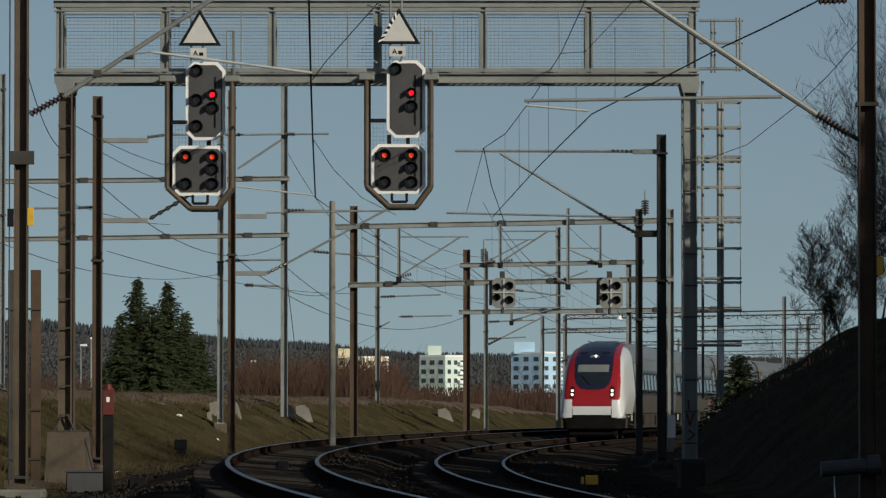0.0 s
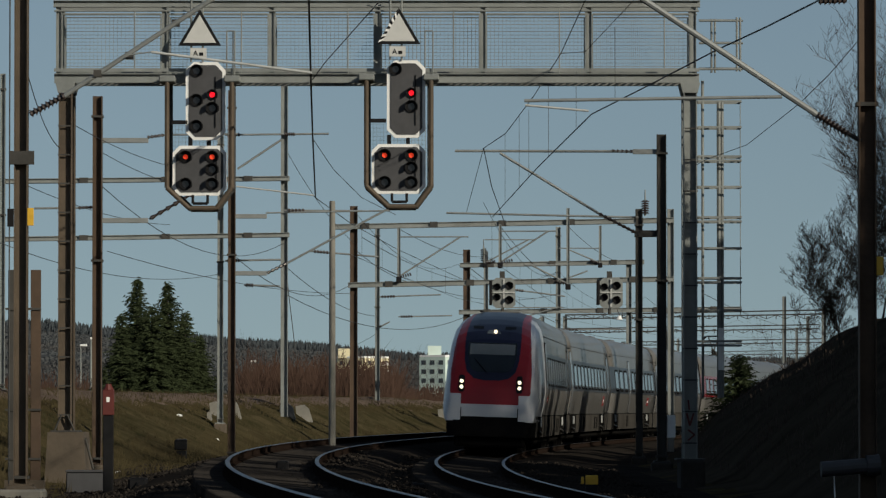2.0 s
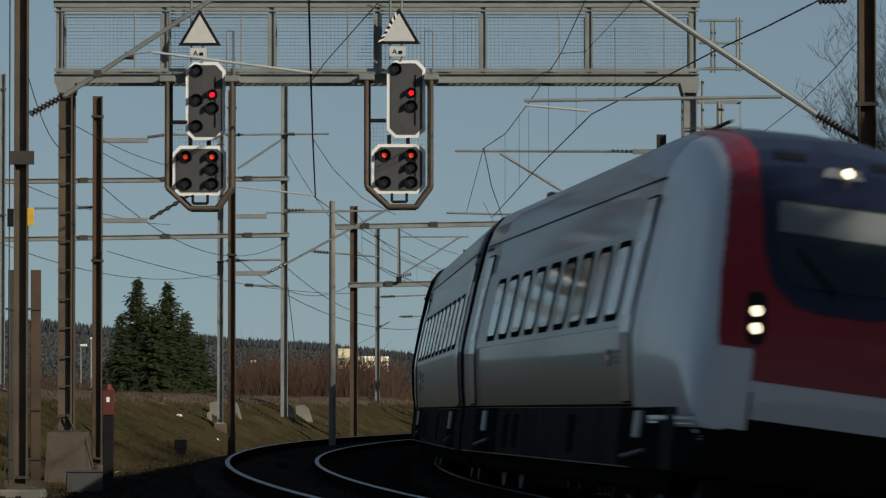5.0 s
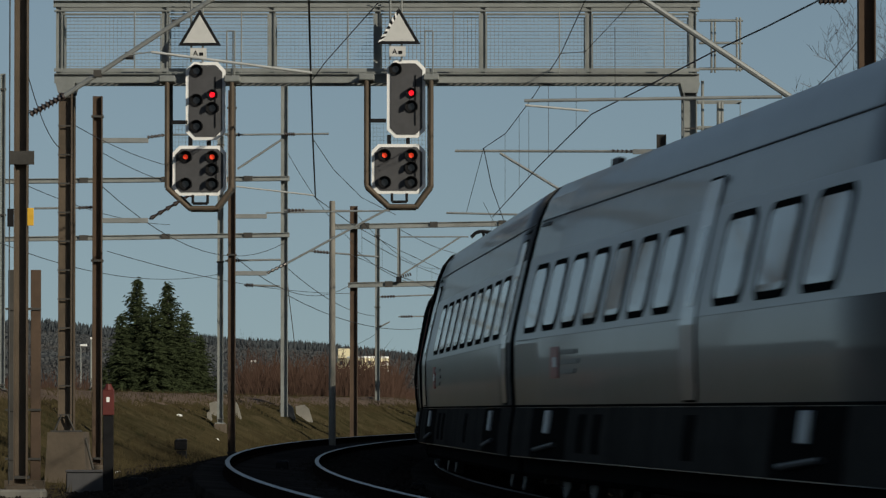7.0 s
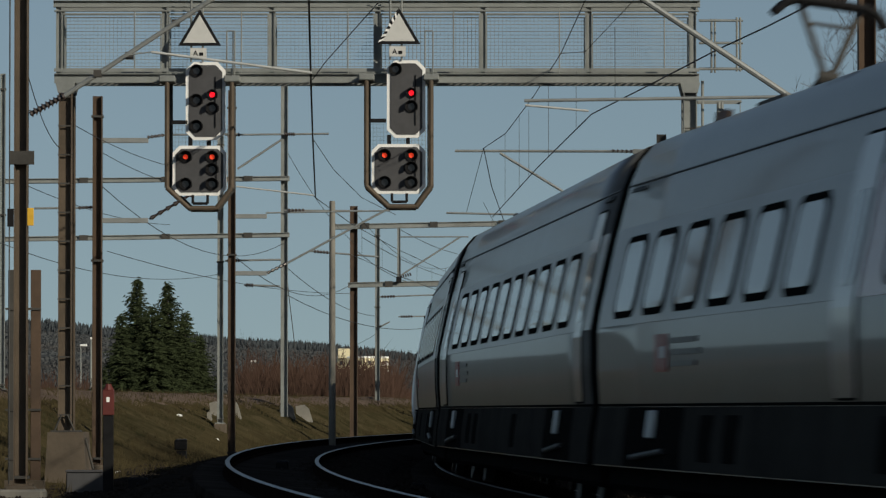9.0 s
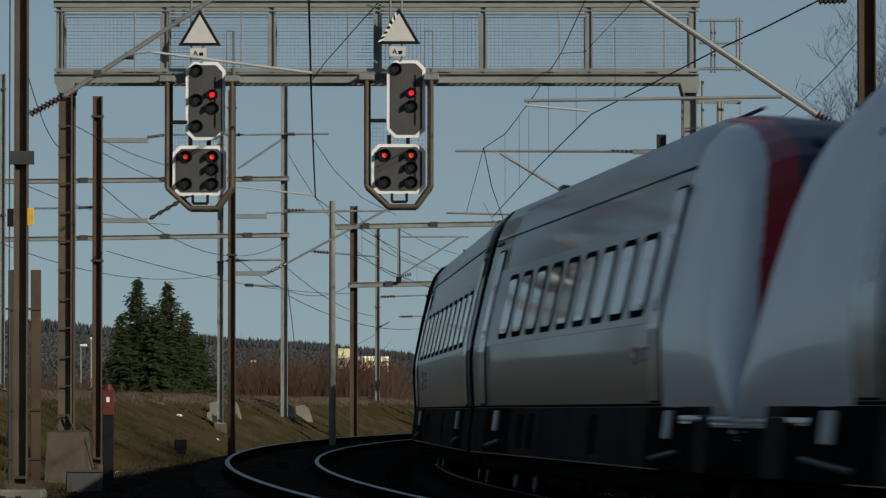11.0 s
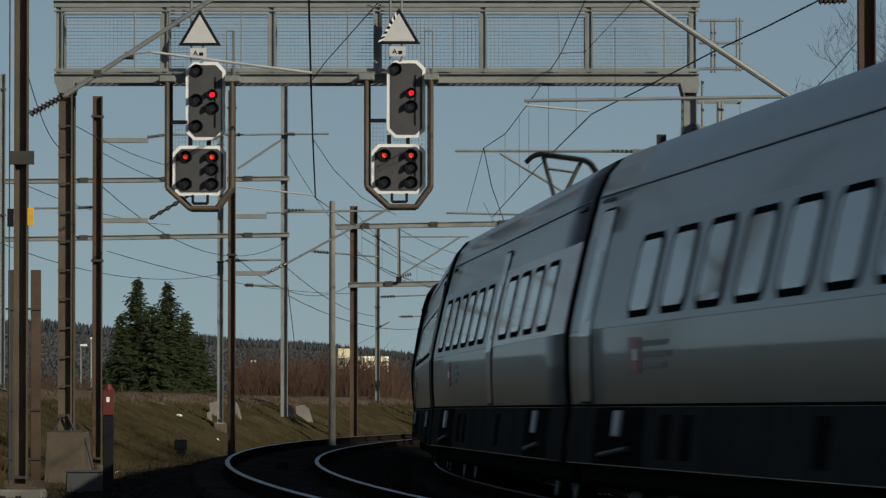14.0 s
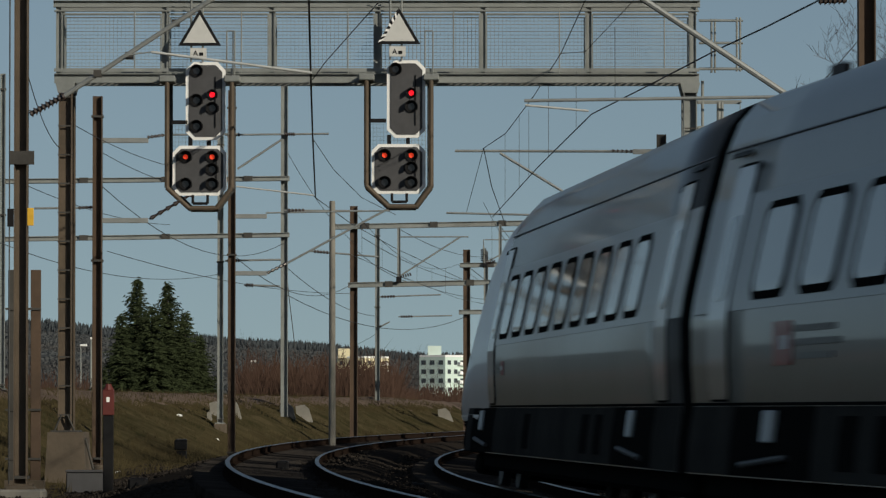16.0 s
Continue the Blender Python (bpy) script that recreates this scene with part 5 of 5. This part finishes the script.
def bare_tree(x, y, z0, height, seed, label, material=TWIG, spread=0.55, lean=(0, 0), group="bare trees on the bank", levels=5):
    rnd = random.Random(seed)
    g = thing("bare_tree", label, "tree", group, at=(x, y, z0))
    tv, tf, cv, cf = [], [], [], []

    def stick(v, f, a, b, r0, r1):
        d = (b - a).normalized()
        u = d.orthogonal().normalized()
        w = d.cross(u)
        i = len(v)
        for p, r in ((a, r0), (b, r1)):
            for k in range(3):
                an = k * 2.0944
                v.append(tuple(p + (u * math.cos(an) + w * math.sin(an)) * r))
        for k in range(3):
            f.append((i + k, i + (k + 1) % 3, i + 3 + (k + 1) % 3, i + 3 + k))

    def grow(p, d, ln, r, level):
        n = 3 if level else 6
        for i in range(n):
            d = (d + Vector((rnd.uniform(-1, 1), rnd.uniform(-1, 1), rnd.uniform(-0.4, 0.8))) * 0.16).normalized()
            q = p + d * ln / n
            r1 = r * (0.86 if level else 0.84)
            stick(tv if level == 0 else cv, tf if level == 0 else cf, p, q, r, r1)
            if level < levels and (level > 0 or i > 0):
                for _ in range(2 if level < 3 else 3):
                    side = Vector((rnd.uniform(-1, 1), rnd.uniform(-1, 1), rnd.uniform(-0.1, 1.0))).normalized()
                    grow(q, (d * (1 - spread) + side * spread).normalized(), ln * rnd.uniform(0.42, 0.62), max(r1 * 0.52, 0.0036), level + 1)
            p, r = q, r1

    grow(Vector((0, 0, -0.3)), Vector((lean[0], lean[1], 1)).normalized(), height * 0.75, height * 0.011, 0)
    t = blades("trunk", tv, tf, [BARK], "", "", parent=g)
    o = blades("crown", cv, cf, [material], "", "", parent=g)
    tagged(o, "bare brown twigs without leaves")
    return g


def zg(x, y):
    return float(ground_z(np.array([float(x)]), np.array([float(y)]))[0])


for i, (x, y, hgt) in enumerate(((10.5, 113, 3.9), (11.2, 117, 4.6), (11.9, 121, 4.8), (9.7, 112, 2.7), (11.2, 126, 3.8), (11.3, 111, 5.2), (9.0, 117, 2.0), (14.6, 160, 3.0), (13.6, 158, 2.5), (9.8, 122, 2.8))):
    bare_tree(x, y, zg(x, y), hgt, 20 + i, "leafless tree with fine brown twigs on the dark bank", levels=4, spread=0.58, lean=(-0.07, 0))

# unseen wood added along the bank beside the camera, to shade the line
wood = bare = None
rnd_wood = random.Random(77)
for i in range(120):
    y = rnd_wood.uniform(-70, 30) if i < 42 else rnd_wood.uniform(30, 84) if i < 82 else rnd_wood.uniform(78, 112) if i < 104 else rnd_wood.uniform(112, 186)
    ub, vb, h = line(np.clip(108 - y, -90, 200), 0)
    x = max(float(ub), 1.0) + 8.5 + rnd_wood.uniform(0, 15) + 0.02 * max(0, 60 - y)
    if x < y * 0.0894 + 3.2:
        x = y * 0.0894 + 3.2 + rnd_wood.uniform(0, 6)
    m = pose(x, y, zg(x, y) - 0.2, 0, 0, rnd_wood.uniform(0, 360))
    leafless = 46 < y < 72
    size = 1.0 if y < 46 else 0.66
    if leafless and bare is None:
        bare = bare_tree(x, y, zg(x, y), 10.0, 91, "tall leafless tree of the unseen wood, added for dappled shade", levels=4, spread=0.5, group="wood on the bank")
    elif leafless:
        copy_thing(bare, m @ Matrix.Scale(size, 4))
    elif wood is None:
        wood = spruce(x, y, zg(x, y), 11.5, 2.6, 31, "tall dark conifer of the unseen wood, added for shade and dark reflections", 0.24)
        wood["group"] = "wood on the bank"
    else:
        copy_thing(wood, m @ Matrix.Scale(size, 4))
for i in range(150):
    # added out of view: young edge spruces and leafless ones beside the curve for shade, older ones on the hill above
    # the line and tall ones beyond it to darken reflections
    zone = 0 if i < 68 else 1 if i < 96 else 2 if i < 136 else 3
    y = rnd_wood.uniform(*((50, 118), (140, 270), (285, 430), (110, 134))[zone])
    y -= 11 if zone == 0 and 60 < y < 71 else 0
    x, y, h = line(108 - y, -rnd_wood.uniform(*((9.5, 16), (26, 36), (20, 90), (13, 18))[zone]))
    x, y = max(float(x), float(y) * 0.0894 + (1.9, 4.0, 7.0, 4.0)[zone] + (rnd_wood.uniform(0, 2), 0, rnd_wood.uniform(0, 60), 0)[zone]), float(y)
    copy_thing(bare if zone == 3 else wood, pose(x, y, zg(x, y) - 0.2, 0, 0, rnd_wood.uniform(0, 360)) @ Matrix.Scale((0.45, 0.62, 1.3, 0.8)[zone], 4))


def thicket(name, n, place, material, label, hmin, hmax, seed, lean=0.35, width=0.012):
    rnd = random.Random(seed)
    verts, faces = [], []
    for _ in range(n):
        x, y = place(rnd)
        z = zg_fast(x, y)
        h = rnd.uniform(hmin, hmax) * rnd.uniform(0.5, 1.0)
        p = Vector((x, y, z - 0.1))
        d = Vector((rnd.uniform(-lean, lean), rnd.uniform(-lean, lean), 1))
        w = width
        for k in range(3):
            q = p + d * h / 3
            b = len(verts)
            verts += [(p.x - w, p.y, p.z), (p.x + w, p.y, p.z), (q.x + w * 0.6, q.y, q.z), (q.x - w * 0.6, q.y, q.z)]
            faces.append((b, b + 1, b + 2, b + 3))
            for _k in range(2):
                e = p.lerp(q, rnd.random())
                o = e + Vector((rnd.uniform(-0.5, 0.5), rnd.uniform(-0.3, 0.3), rnd.uniform(0.1, 0.6))) * h * 0.3
                b = len(verts)
                verts += [(e.x - w * 0.5, e.y, e.z), (e.x + w * 0.5, e.y, e.z), (o.x, o.y, o.z)]
                faces.append((b, b + 1, b + 2))
            d = d + Vector((rnd.uniform(-0.2, 0.2), rnd.uniform(-0.2, 0.2), 0))
            p = q
    blades(name, verts, faces, [material], label, "bushes", "stuff")


GX = np.arange(-60, 60.1, 1.0)
GY = np.arange(20, 460.1, 2.0)
GG = ground_z(*[q.ravel() for q in np.meshgrid(GX, GY)]).reshape(len(GY), len(GX))


def zg_fast(x, y):
    i = min(max((y - 20) / 2.0, 0), len(GY) - 1.001)
    j = min(max(x + 60, 0), len(GX) - 1.001)
    a, b = int(i), int(j)
    u, v = i - a, j - b
    return float((GG[a, b] * (1 - v) + GG[a, b + 1] * v) * (1 - u) + (GG[a + 1, b] * (1 - v) + GG[a + 1, b + 1] * v) * u)


def strip(ub0, ub1, d0, d1):
    def f(rnd):
        d = rnd.uniform(d0, d1)
        return (rnd.uniform(ub0, ub1) - 784) * d / 8770, d
    return f


thicket("scrub", 7500, strip(430, 700, 290, 350), TWIG_RED, "reddish brown leafless scrub behind the bank", 1.6, 3.9, 41, width=0.022)
thicket("scrub", 7000, strip(680, 1010, 330, 420), TWIG_RED, "brown leafless scrub beyond the tracks", 1.1, 2.7, 42, width=0.024)
def bank_strip(rnd):
    s = rnd.uniform(-60, 42)
    x, y, h = line(s, -rnd.uniform(5.4, 13.0))
    return float(x), float(y)


thicket("scrub", 9000, bank_strip, TWIG, "short brown dead scrub on the dark bank", 0.10, 0.36, 44, width=0.006)
thicket("scrub", 2600, strip(-20, 200, 300, 400), TWIG_RED, "brown leafless scrub behind the bank", 1.5, 3.0, 43, width=0.022)
for i, (ub, d, hh) in enumerate(((445, 330, 4.6), (720, 360, 4.2), (760, 400, 4.0), (880, 400, 4.6), (940, 380, 3.6), (560, 350, 3.8), (640, 350, 3.5), (1400, 300, 6.0), (1350, 320, 5.0))):
    x = (ub - 784) * d / 8770
    bare_tree(x, d, zg(x, d), hh, 60 + i, "small leafless tree among the scrub" if i else "pale leafless birch among the scrub", TWIG_RED if i % 2 else TWIG, group="small bare trees", levels=3)


def grass_tufts():
    rnd = random.Random(5)
    verts, faces = [], []
    for _ in range(26000):
        d = rnd.uniform(88, 260)
        x = (rnd.uniform(-20, 900) - 784) * d / 8770
        z = zg_fast(x, d)
        h = rnd.uniform(0.05, 0.22)
        w = 0.012
        a, b = rnd.uniform(-0.1, 0.1), rnd.uniform(-0.1, 0.1)
        i = len(verts)
        verts += [(x - w, d, z - 0.02), (x + w, d, z - 0.02), (x + a, d + b, z + h)]
        faces.append((i, i + 1, i + 2))
    v = np.array(verts)
    s_, n_ = chain(v[::3, 0], v[::3, 1])
    keep = n_ > 7.6
    faces = [f for f, k in zip(faces, keep) if k]
    for _ in range(7000):
        x, y, h_ = line(rnd.uniform(-150, 22), rnd.gauss(12.6, 0.30))
        x, y = float(x), float(y)
        z, h, i = zg_fast(x, y), rnd.uniform(0.05, 0.17), len(verts)
        verts += [(x - 0.02, y, z - 0.03), (x + 0.02, y, z - 0.03), (x + rnd.uniform(-0.15, 0.15), y, z + h)]
        faces.append((i, i + 1, i + 2))
    blades("grass_tufts", verts, faces, [GRASS], "short dry tufts of grass on the bank", "grass", "stuff")


grass_tufts()


def stones():
    """Loose ballast stones between and beside the rails."""
    rnd = random.Random(8)
    verts, faces = [], []
    shape = [(1, 0, 0), (-1, 0, 0), (0, 1, 0), (0, -1, 0), (0, 0, 1), (0, 0, -1)]
    tri = [(0, 2, 4), (2, 1, 4), (1, 3, 4), (3, 0, 4), (2, 0, 5), (1, 2, 5), (3, 1, 5), (0, 3, 5)]
    for _ in range(15000):
        s = rnd.uniform(-25, 68)
        n = rnd.uniform(-3.6, 8.8)
        x, y, h = line(s, n)
        z = zg_fast(float(x), float(y))
        r = rnd.uniform(0.022, 0.055)
        i = len(verts)
        for c in shape:
            verts.append((float(x) + c[0] * r * rnd.uniform(0.6, 1.3), float(y) + c[1] * r * rnd.uniform(0.6, 1.3), z + 0.01 + c[2] * r * rnd.uniform(0.5, 1.0)))
        faces += [tuple(i + k for k in t) for t in tri]
    blades("ballast_stones", verts, faces, [BALLAST], "loose dark ballast stones", "gravel", "stuff")


stones()


# ---------------------------------------------------------------- far distance
def hills():
    rnd = random.Random(12)
    verts, faces = [], []
    # wooded ridge
    d0 = 2400.0
    xs = np.arange(-900, 901, 30.0)
    def crest(x):
        ub = 784 + x * 8770 / d0
        return float(np.interp(ub, [-400, 80, 180, 300, 420, 560, 640, 730, 860, 1000, 1500, 2200], [170, 168, 156, 146, 132, 124, 114, 103, 101, 97, 94, 92])) * d0 / 8770 + 1
    rows = [(d0 - 700, 0.0), (d0 - 350, 0.55), (d0, 0.90), (d0 + 500, 0.5)]
    for d, k in rows:
        for x in xs:
            verts.append((float(x), d, crest(x) * k))
    w = len(xs)
    for r in range(len(rows) - 1):
        for i in range(w - 1):
            a = r * w + i
            faces.append((a, a + 1, a + w + 1, a + w))
    blades("wooded_hill", verts, faces, [FAR_BARE_HAZE], "grey-brown wooded hill on the horizon", "hill", "structure")
    for count, near, far, hs, rs, material, label in ((20000, 0.0, 0.98, (0.5, 1.2), (0.7, 1.5), FAR_BARE_HAZE, "leafless grey-brown wood on the far hill"), (6000, 0.87, 1.02, (1.6, 4.2), (0.4, 0.9), FAR_WOOD_HAZE, "dark conifer wood on the far hilltop")):
        verts, faces = [], []
        for _ in range(count):
            x = rnd.uniform(-250, 250)
            d = d0 - 700 + 700 * (near + (far - near) * rnd.random() ** 0.7)
            k = float(np.interp(d, [r[0] for r in rows], [r[1] for r in rows]))
            z = crest(x) * k
            h, r = rnd.uniform(*hs), rnd.uniform(*rs)
            i = len(verts)
            verts.append((x, d, z + h))
            m = 6
            for lev, rr in ((0.55, r * 0.72), (0.0, r)) if material is FAR_WOOD_HAZE else ((0.72, r * 0.80), (0.0, r)):
                for q in range(m):
                    a = q * 1.0472 + rnd.random()
                    verts.append((x + rr * rnd.uniform(0.7, 1.2) * math.cos(a), d + rr * math.sin(a), z + h * lev - 1.5 * (lev == 0)))
            for q in range(m):
                q2 = (q + 1) % m
                faces.append((i, i + 1 + q, i + 1 + q2))
                faces.append((i + 1 + q, i + 1 + m + q, i + 1 + m + q2, i + 1 + q2))
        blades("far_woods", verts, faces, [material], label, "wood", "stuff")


hills()

FACADE = {c: mat("render_" + c, v, 0.85, 0, 0.10, 0.2, 0.05, fine=2) for c, v in (("green", (0.56, 0.68, 0.63)), ("blue", (0.38, 0.57, 0.74)), ("cream", (0.70, 0.63, 0.42)), ("white", (0.80, 0.81, 0.81)))}
FAR_GLASS = mat("far_window_glass", (0.05, 0.06, 0.07), 0.15, 0, 0.3, 0.5, 0.0)


def building(ub0, ub1, corner, top, d, colour, storeys, label, crown=None):
    """A block of flats seen over its corner: one side towards the sun."""
    f = d / 8770
    xa, xc, xb = (ub0 - 784) * f, (corner - 784) * f, (ub1 - 784) * f
    zt = 1.157 + (727 - top) * f
    g = thing("apartment_building", label, "apartment building", "far blocks of flats")
    yc = d
    plan = [(xa, yc + (xc - xa) * 0.65), (xc, yc), (xb, yc + (xb - xc) * 1.1), (xb - (xc - xa), yc + (xb - xc) * 1.1 + (xc - xa) * 0.65)]
    bm = bmesh.new()
    lo = [bm.verts.new((x, y, -1)) for x, y in plan]
    hi = [bm.verts.new((x, y, zt)) for x, y in plan]
    for i in range(4):
        bm.faces.new((lo[i], lo[(i + 1) % 4], hi[(i + 1) % 4], hi[i]))
    bm.faces.new(hi)
    bmesh.ops.recalc_face_normals(bm, faces=bm.faces)
    part("wall", bm, FACADE[colour], g)
    bm = bmesh.new()
    vs0 = [bm.verts.new((x, y, zt + 0.02)) for x, y in plan]
    vs1 = [bm.verts.new((x, y, zt + 0.6)) for x, y in plan]
    for i in range(4):
        bm.faces.new((vs0[i], vs0[(i + 1) % 4], vs1[(i + 1) % 4], vs1[i]))
    bm.faces.new(vs1)
    bmesh.ops.recalc_face_normals(bm, faces=bm.faces)
    part("roof_parapet", bm, FACADE["white"], g)
    if crown:
        c0, c1, ct = crown
        part("lift_house", bx(((c0 - 784) * f, yc + 4, zt), ((c1 - 784) * f, yc + 9, 1.157 + (727 - ct) * f)), FACADE[colour], g)
    st = 2.75
    for wi, (a, b, n) in enumerate(((plan[0], plan[1], 3), (plan[1], plan[2], 3))):
        a, b = Vector((*a, 0)), Vector((*b, 0))
        along = (b - a)
        out = Vector((along.y, -along.x, 0)).normalized()
        if out.y > 0:
            out = -out
        for s in range(storeys):
            z = zt - 1.0 - s * st
            for i in range(n):
                c = a + along * ((i + 0.5) / n + (0.04 if wi else 0)) + out * 0.06
                ad = along.normalized()
                w = min(0.85, along.length / n * 0.26)
                bm = bmesh.new()
                pts = [c - ad * w, c + ad * w]
                fr = [bm.verts.new((p.x, p.y, zz)) for p, zz in ((pts[0], z - 1.35), (pts[1], z - 1.35), (pts[1], z), (pts[0], z))]
                bm.faces.new(fr)
                ret = bmesh.ops.extrude_face_region(bm, geom=bm.faces[:])
                for v in [q for q in ret["geom"] if isinstance(q, bmesh.types.BMVert)]:
                    v.co -= out * 0.1
                part("window", bm, FAR_GLASS, g)
        if wi:
            for s in range(storeys):
                z = zt - 2.55 - s * st
                c = a + along * 0.80
                ad = along.normalized()
                bm = bmesh.new()
                q = [c - ad * 1.4, c + ad * 1.4]
                vs = [bm.verts.new((p.x + out.x * o, p.y + out.y * o, zz)) for zz in (z, z + 1.0) for p, o in ((q[0], 0.07), (q[1], 0.07), (q[1], 1.1), (q[0], 1.1))]
                for fc in ((0, 1, 2, 3), (4, 5, 6, 7), (0, 1, 5, 4), (1, 2, 6, 5), (2, 3, 7, 6), (3, 0, 4, 7)):
                    bm.faces.new([vs[i] for i in fc])
                bmesh.ops.recalc_face_normals(bm, faces=bm.faces)
                part("balcony", bm, FACADE["white"], g)


building(742, 822, 788, 632, 1500, "green", 6, "pale green block of flats with small windows", (757, 781, 612))
building(905, 1003, 958, 626, 1500, "blue", 6, "light blue block of flats with white balconies", (910, 947, 605))
building(596, 688, 645, 634, 1700, "cream", 5, "cream yellow block of flats", (598, 624, 617))


def far_poles():
    for ub, top, foot, d, w in ((104, 572, 690, 300, 0.10), (161, 600, 690, 320, 0.09), (143, 612, 690, 330, 0.07), (445, 640, 705, 340, 0.06)):
        f = d / 8770
        g = thing("lamp_post", "slender grey lamp post far behind the bank", "lamp post", "far lamp posts", at=((ub - 784) * f, d, 1.157 + (727 - foot) * f - 0.6))
        h = (foot - top) * f + 0.6
        part("pole", tb((0, 0, 0), (0, 0, h), w, w * 0.6), STEEL, g)
        part("lamp_head", bx((-0.05, -0.12, h - 0.05), (0.42, 0.12, h + 0.09), 0.02), WHITE_PAINT, g)
    # lamp hanging under the far portal, catching the light
    f = 229 / 8770
    g = thing("hanging_lamp", "bright lamp hanging under the portal beam", "lamp", at=((1096 - 784) * f, 229, 1.157 + (727 - 566) * f))
    part("shade", tb((0, 0, 0), (0, 0, 0.18), 0.16, 0.07, 12), WHITE_PAINT, g)
    part("stem", tb((0, 0, 0.18), (-0.1, 0, 0.5), 0.02), STEEL_DARK, g)


far_poles()


# ---------------------------------------------------------------- small things by the line
def on_slope(ub, vb):
    """The distance at which the ground lies on a bearing."""
    ds = np.arange(76.0, 300.0, 0.5)
    zs = ground_z((ub - 784) * ds / 8770, ds)
    return float(ds[int(np.argmin(abs(1.157 + (727 - vb) * ds / 8770 - zs)))])


def lineside():
    # red post box on a black post
    d = 90.0
    g = thing("trackside_post", "black post with a shade-darkened red box on top", "trackside post", at=(-6.075, d, -0.157))
    part("post", bx((-0.092, -0.07, -0.5), (0.092, 0.07, 1.231), 0.01), BLACK, g)
    b = part("box", bx((-0.103, -0.09, 1.231), (0.103, 0.09, 1.693), 0.012), RED_PAINT, g, "red box with its colour darkened for shade")
    part("box_roof", tb((0, 0, 1.693), (0, 0, 1.796), 0.10, 0.05, 10), RED_PAINT, b)
    part("mark", bx((-0.03, -0.095, 1.468), (0.03, -0.0915, 1.560)), WHITE_PAINT, b)
    g = thing("cable_trough", "grey metal cable trough lying on the ground", "cable trough", at=(-6.598, 92, -0.217))
    part("body", bx((-0.378, -0.2, -0.2), (0.357, 0.2, 0.231), 0.02), SIGNAL_GREY, g)
    part("lid", bx((-0.388, -0.22, 0.231), (0.367, 0.22, 0.273), 0.008), SIGNAL_GREY, g)
    g = thing("point_indicator", "small dark trackside box on a stand", "trackside box", at=((321 - 784) * on_slope(321, 806) / 8770, on_slope(321, 806), 1.157 + (727 - 806) * on_slope(321, 806) / 8770))
    part("stand", bx((-0.15, -0.12, -0.4), (0.16, 0.12, 0.14), 0.02), BLACK, g)
    part("housing", bx((-0.196, -0.12, 0.151), (0.176, 0.12, 0.464), 0.03), BLACK, g)
    part("cap", bx((-0.151, -0.14, 0.452), (0.163, 0.14, 0.489), 0.01), SIGNAL_GREY, g)
    for ub, vb, d, w, h in ((245, 838, 80, 34, 16), (500, 810, 88, 22, 18), (740, 825, 84, 24, 14), (838, 838, 78, 24, 14)):
        x = (ub - 784) * d / 8770
        z = zg(x, d)
        g = thing("balise", "dark box bolted down beside the rail", "trackside box", "dark boxes beside the rails", at=(x, d, z))
        part("case", bx((-w * d / 17540, -0.12, -0.05), (w * d / 17540, 0.12, h * d / 8770), 0.03), BLACK, g)
        part("cable_gland", tb((0, -0.12, 0.05), (0, -0.2, 0.02), 0.025), BLACK, g)
    # yellow marker by the inner track
    d = 75.0
    g = thing("yellow_marker", "small yellow marker beside the inner rail", "marker", at=(2.241, d, 0.037))
    part("plate", bx((-0.086, -0.03, 0), (0.103, 0.03, 0.145), 0.01), YELLOW, g)
    part("side_plate", bx((-0.154, -0.03, 0.01), (-0.111, 0.03, 0.120), 0.004), YELLOW, g)
    part("foot", bx((-0.086, -0.05, -0.45), (0.086, 0.05, -0.002)), BLACK, g)
    # broken concrete blocks along the crest
    rnd = random.Random(4)

    for ub, vb, w, h in ((384, 738, 21, 27), (423, 738, 11, 26), (509, 738, 28, 24), (540, 744, 28, 27), (790, 744, 26, 22), (372, 742, 8, 14), (840, 740, 16, 16), (560, 722, 14, 10)):
        d = on_slope(ub, vb)
        f = d / 8770
        x = (ub - 784) * f
        g = thing("concrete_block", "weathered grey concrete block on the bank", "concrete block", "concrete blocks", at=(x, d, zg(x, d) - 0.1))
        ww, hh = w * f / 2, h * f + 0.1
        sk = rnd.uniform(-0.15, 0.15)
        pts = [(-ww, 0), (ww, 0), (ww * 0.8 + sk, hh * 0.75), (ww * 0.2 + sk, hh), (-ww * 0.85 + sk, hh * 0.9)]
        part("block", prism(pts, -0.3, 0.3), CONCRETE, g)
    # pale litter on the grass
    for ub, vb in ((383, 779), (318, 736), (212, 838)):
        d = on_slope(ub, vb)
        f = d / 8770
        x = (ub - 784) * f
        g = thing("litter", "crumpled white litter in the grass", "litter", "litter", at=(x, d, zg(x, d)))
        bm = bmesh.new()
        bmesh.ops.create_icosphere(bm, subdivisions=2, radius=0.09)
        for v in bm.verts:
            v.co = Vector((v.co.x * 1.3, v.co.y, v.co.z * 0.5)) * (1 + 0.5 * noise.noise(v.co * 14))
        part("paper", bm, WHITE_PAINT, g)


lineside()


def motions():
    for car, centre, backwards in CARS:
        walk(car, [(t, car_pose(centre, t, backwards)) for t in np.arange(0, 16.01, 0.25)])


motions()
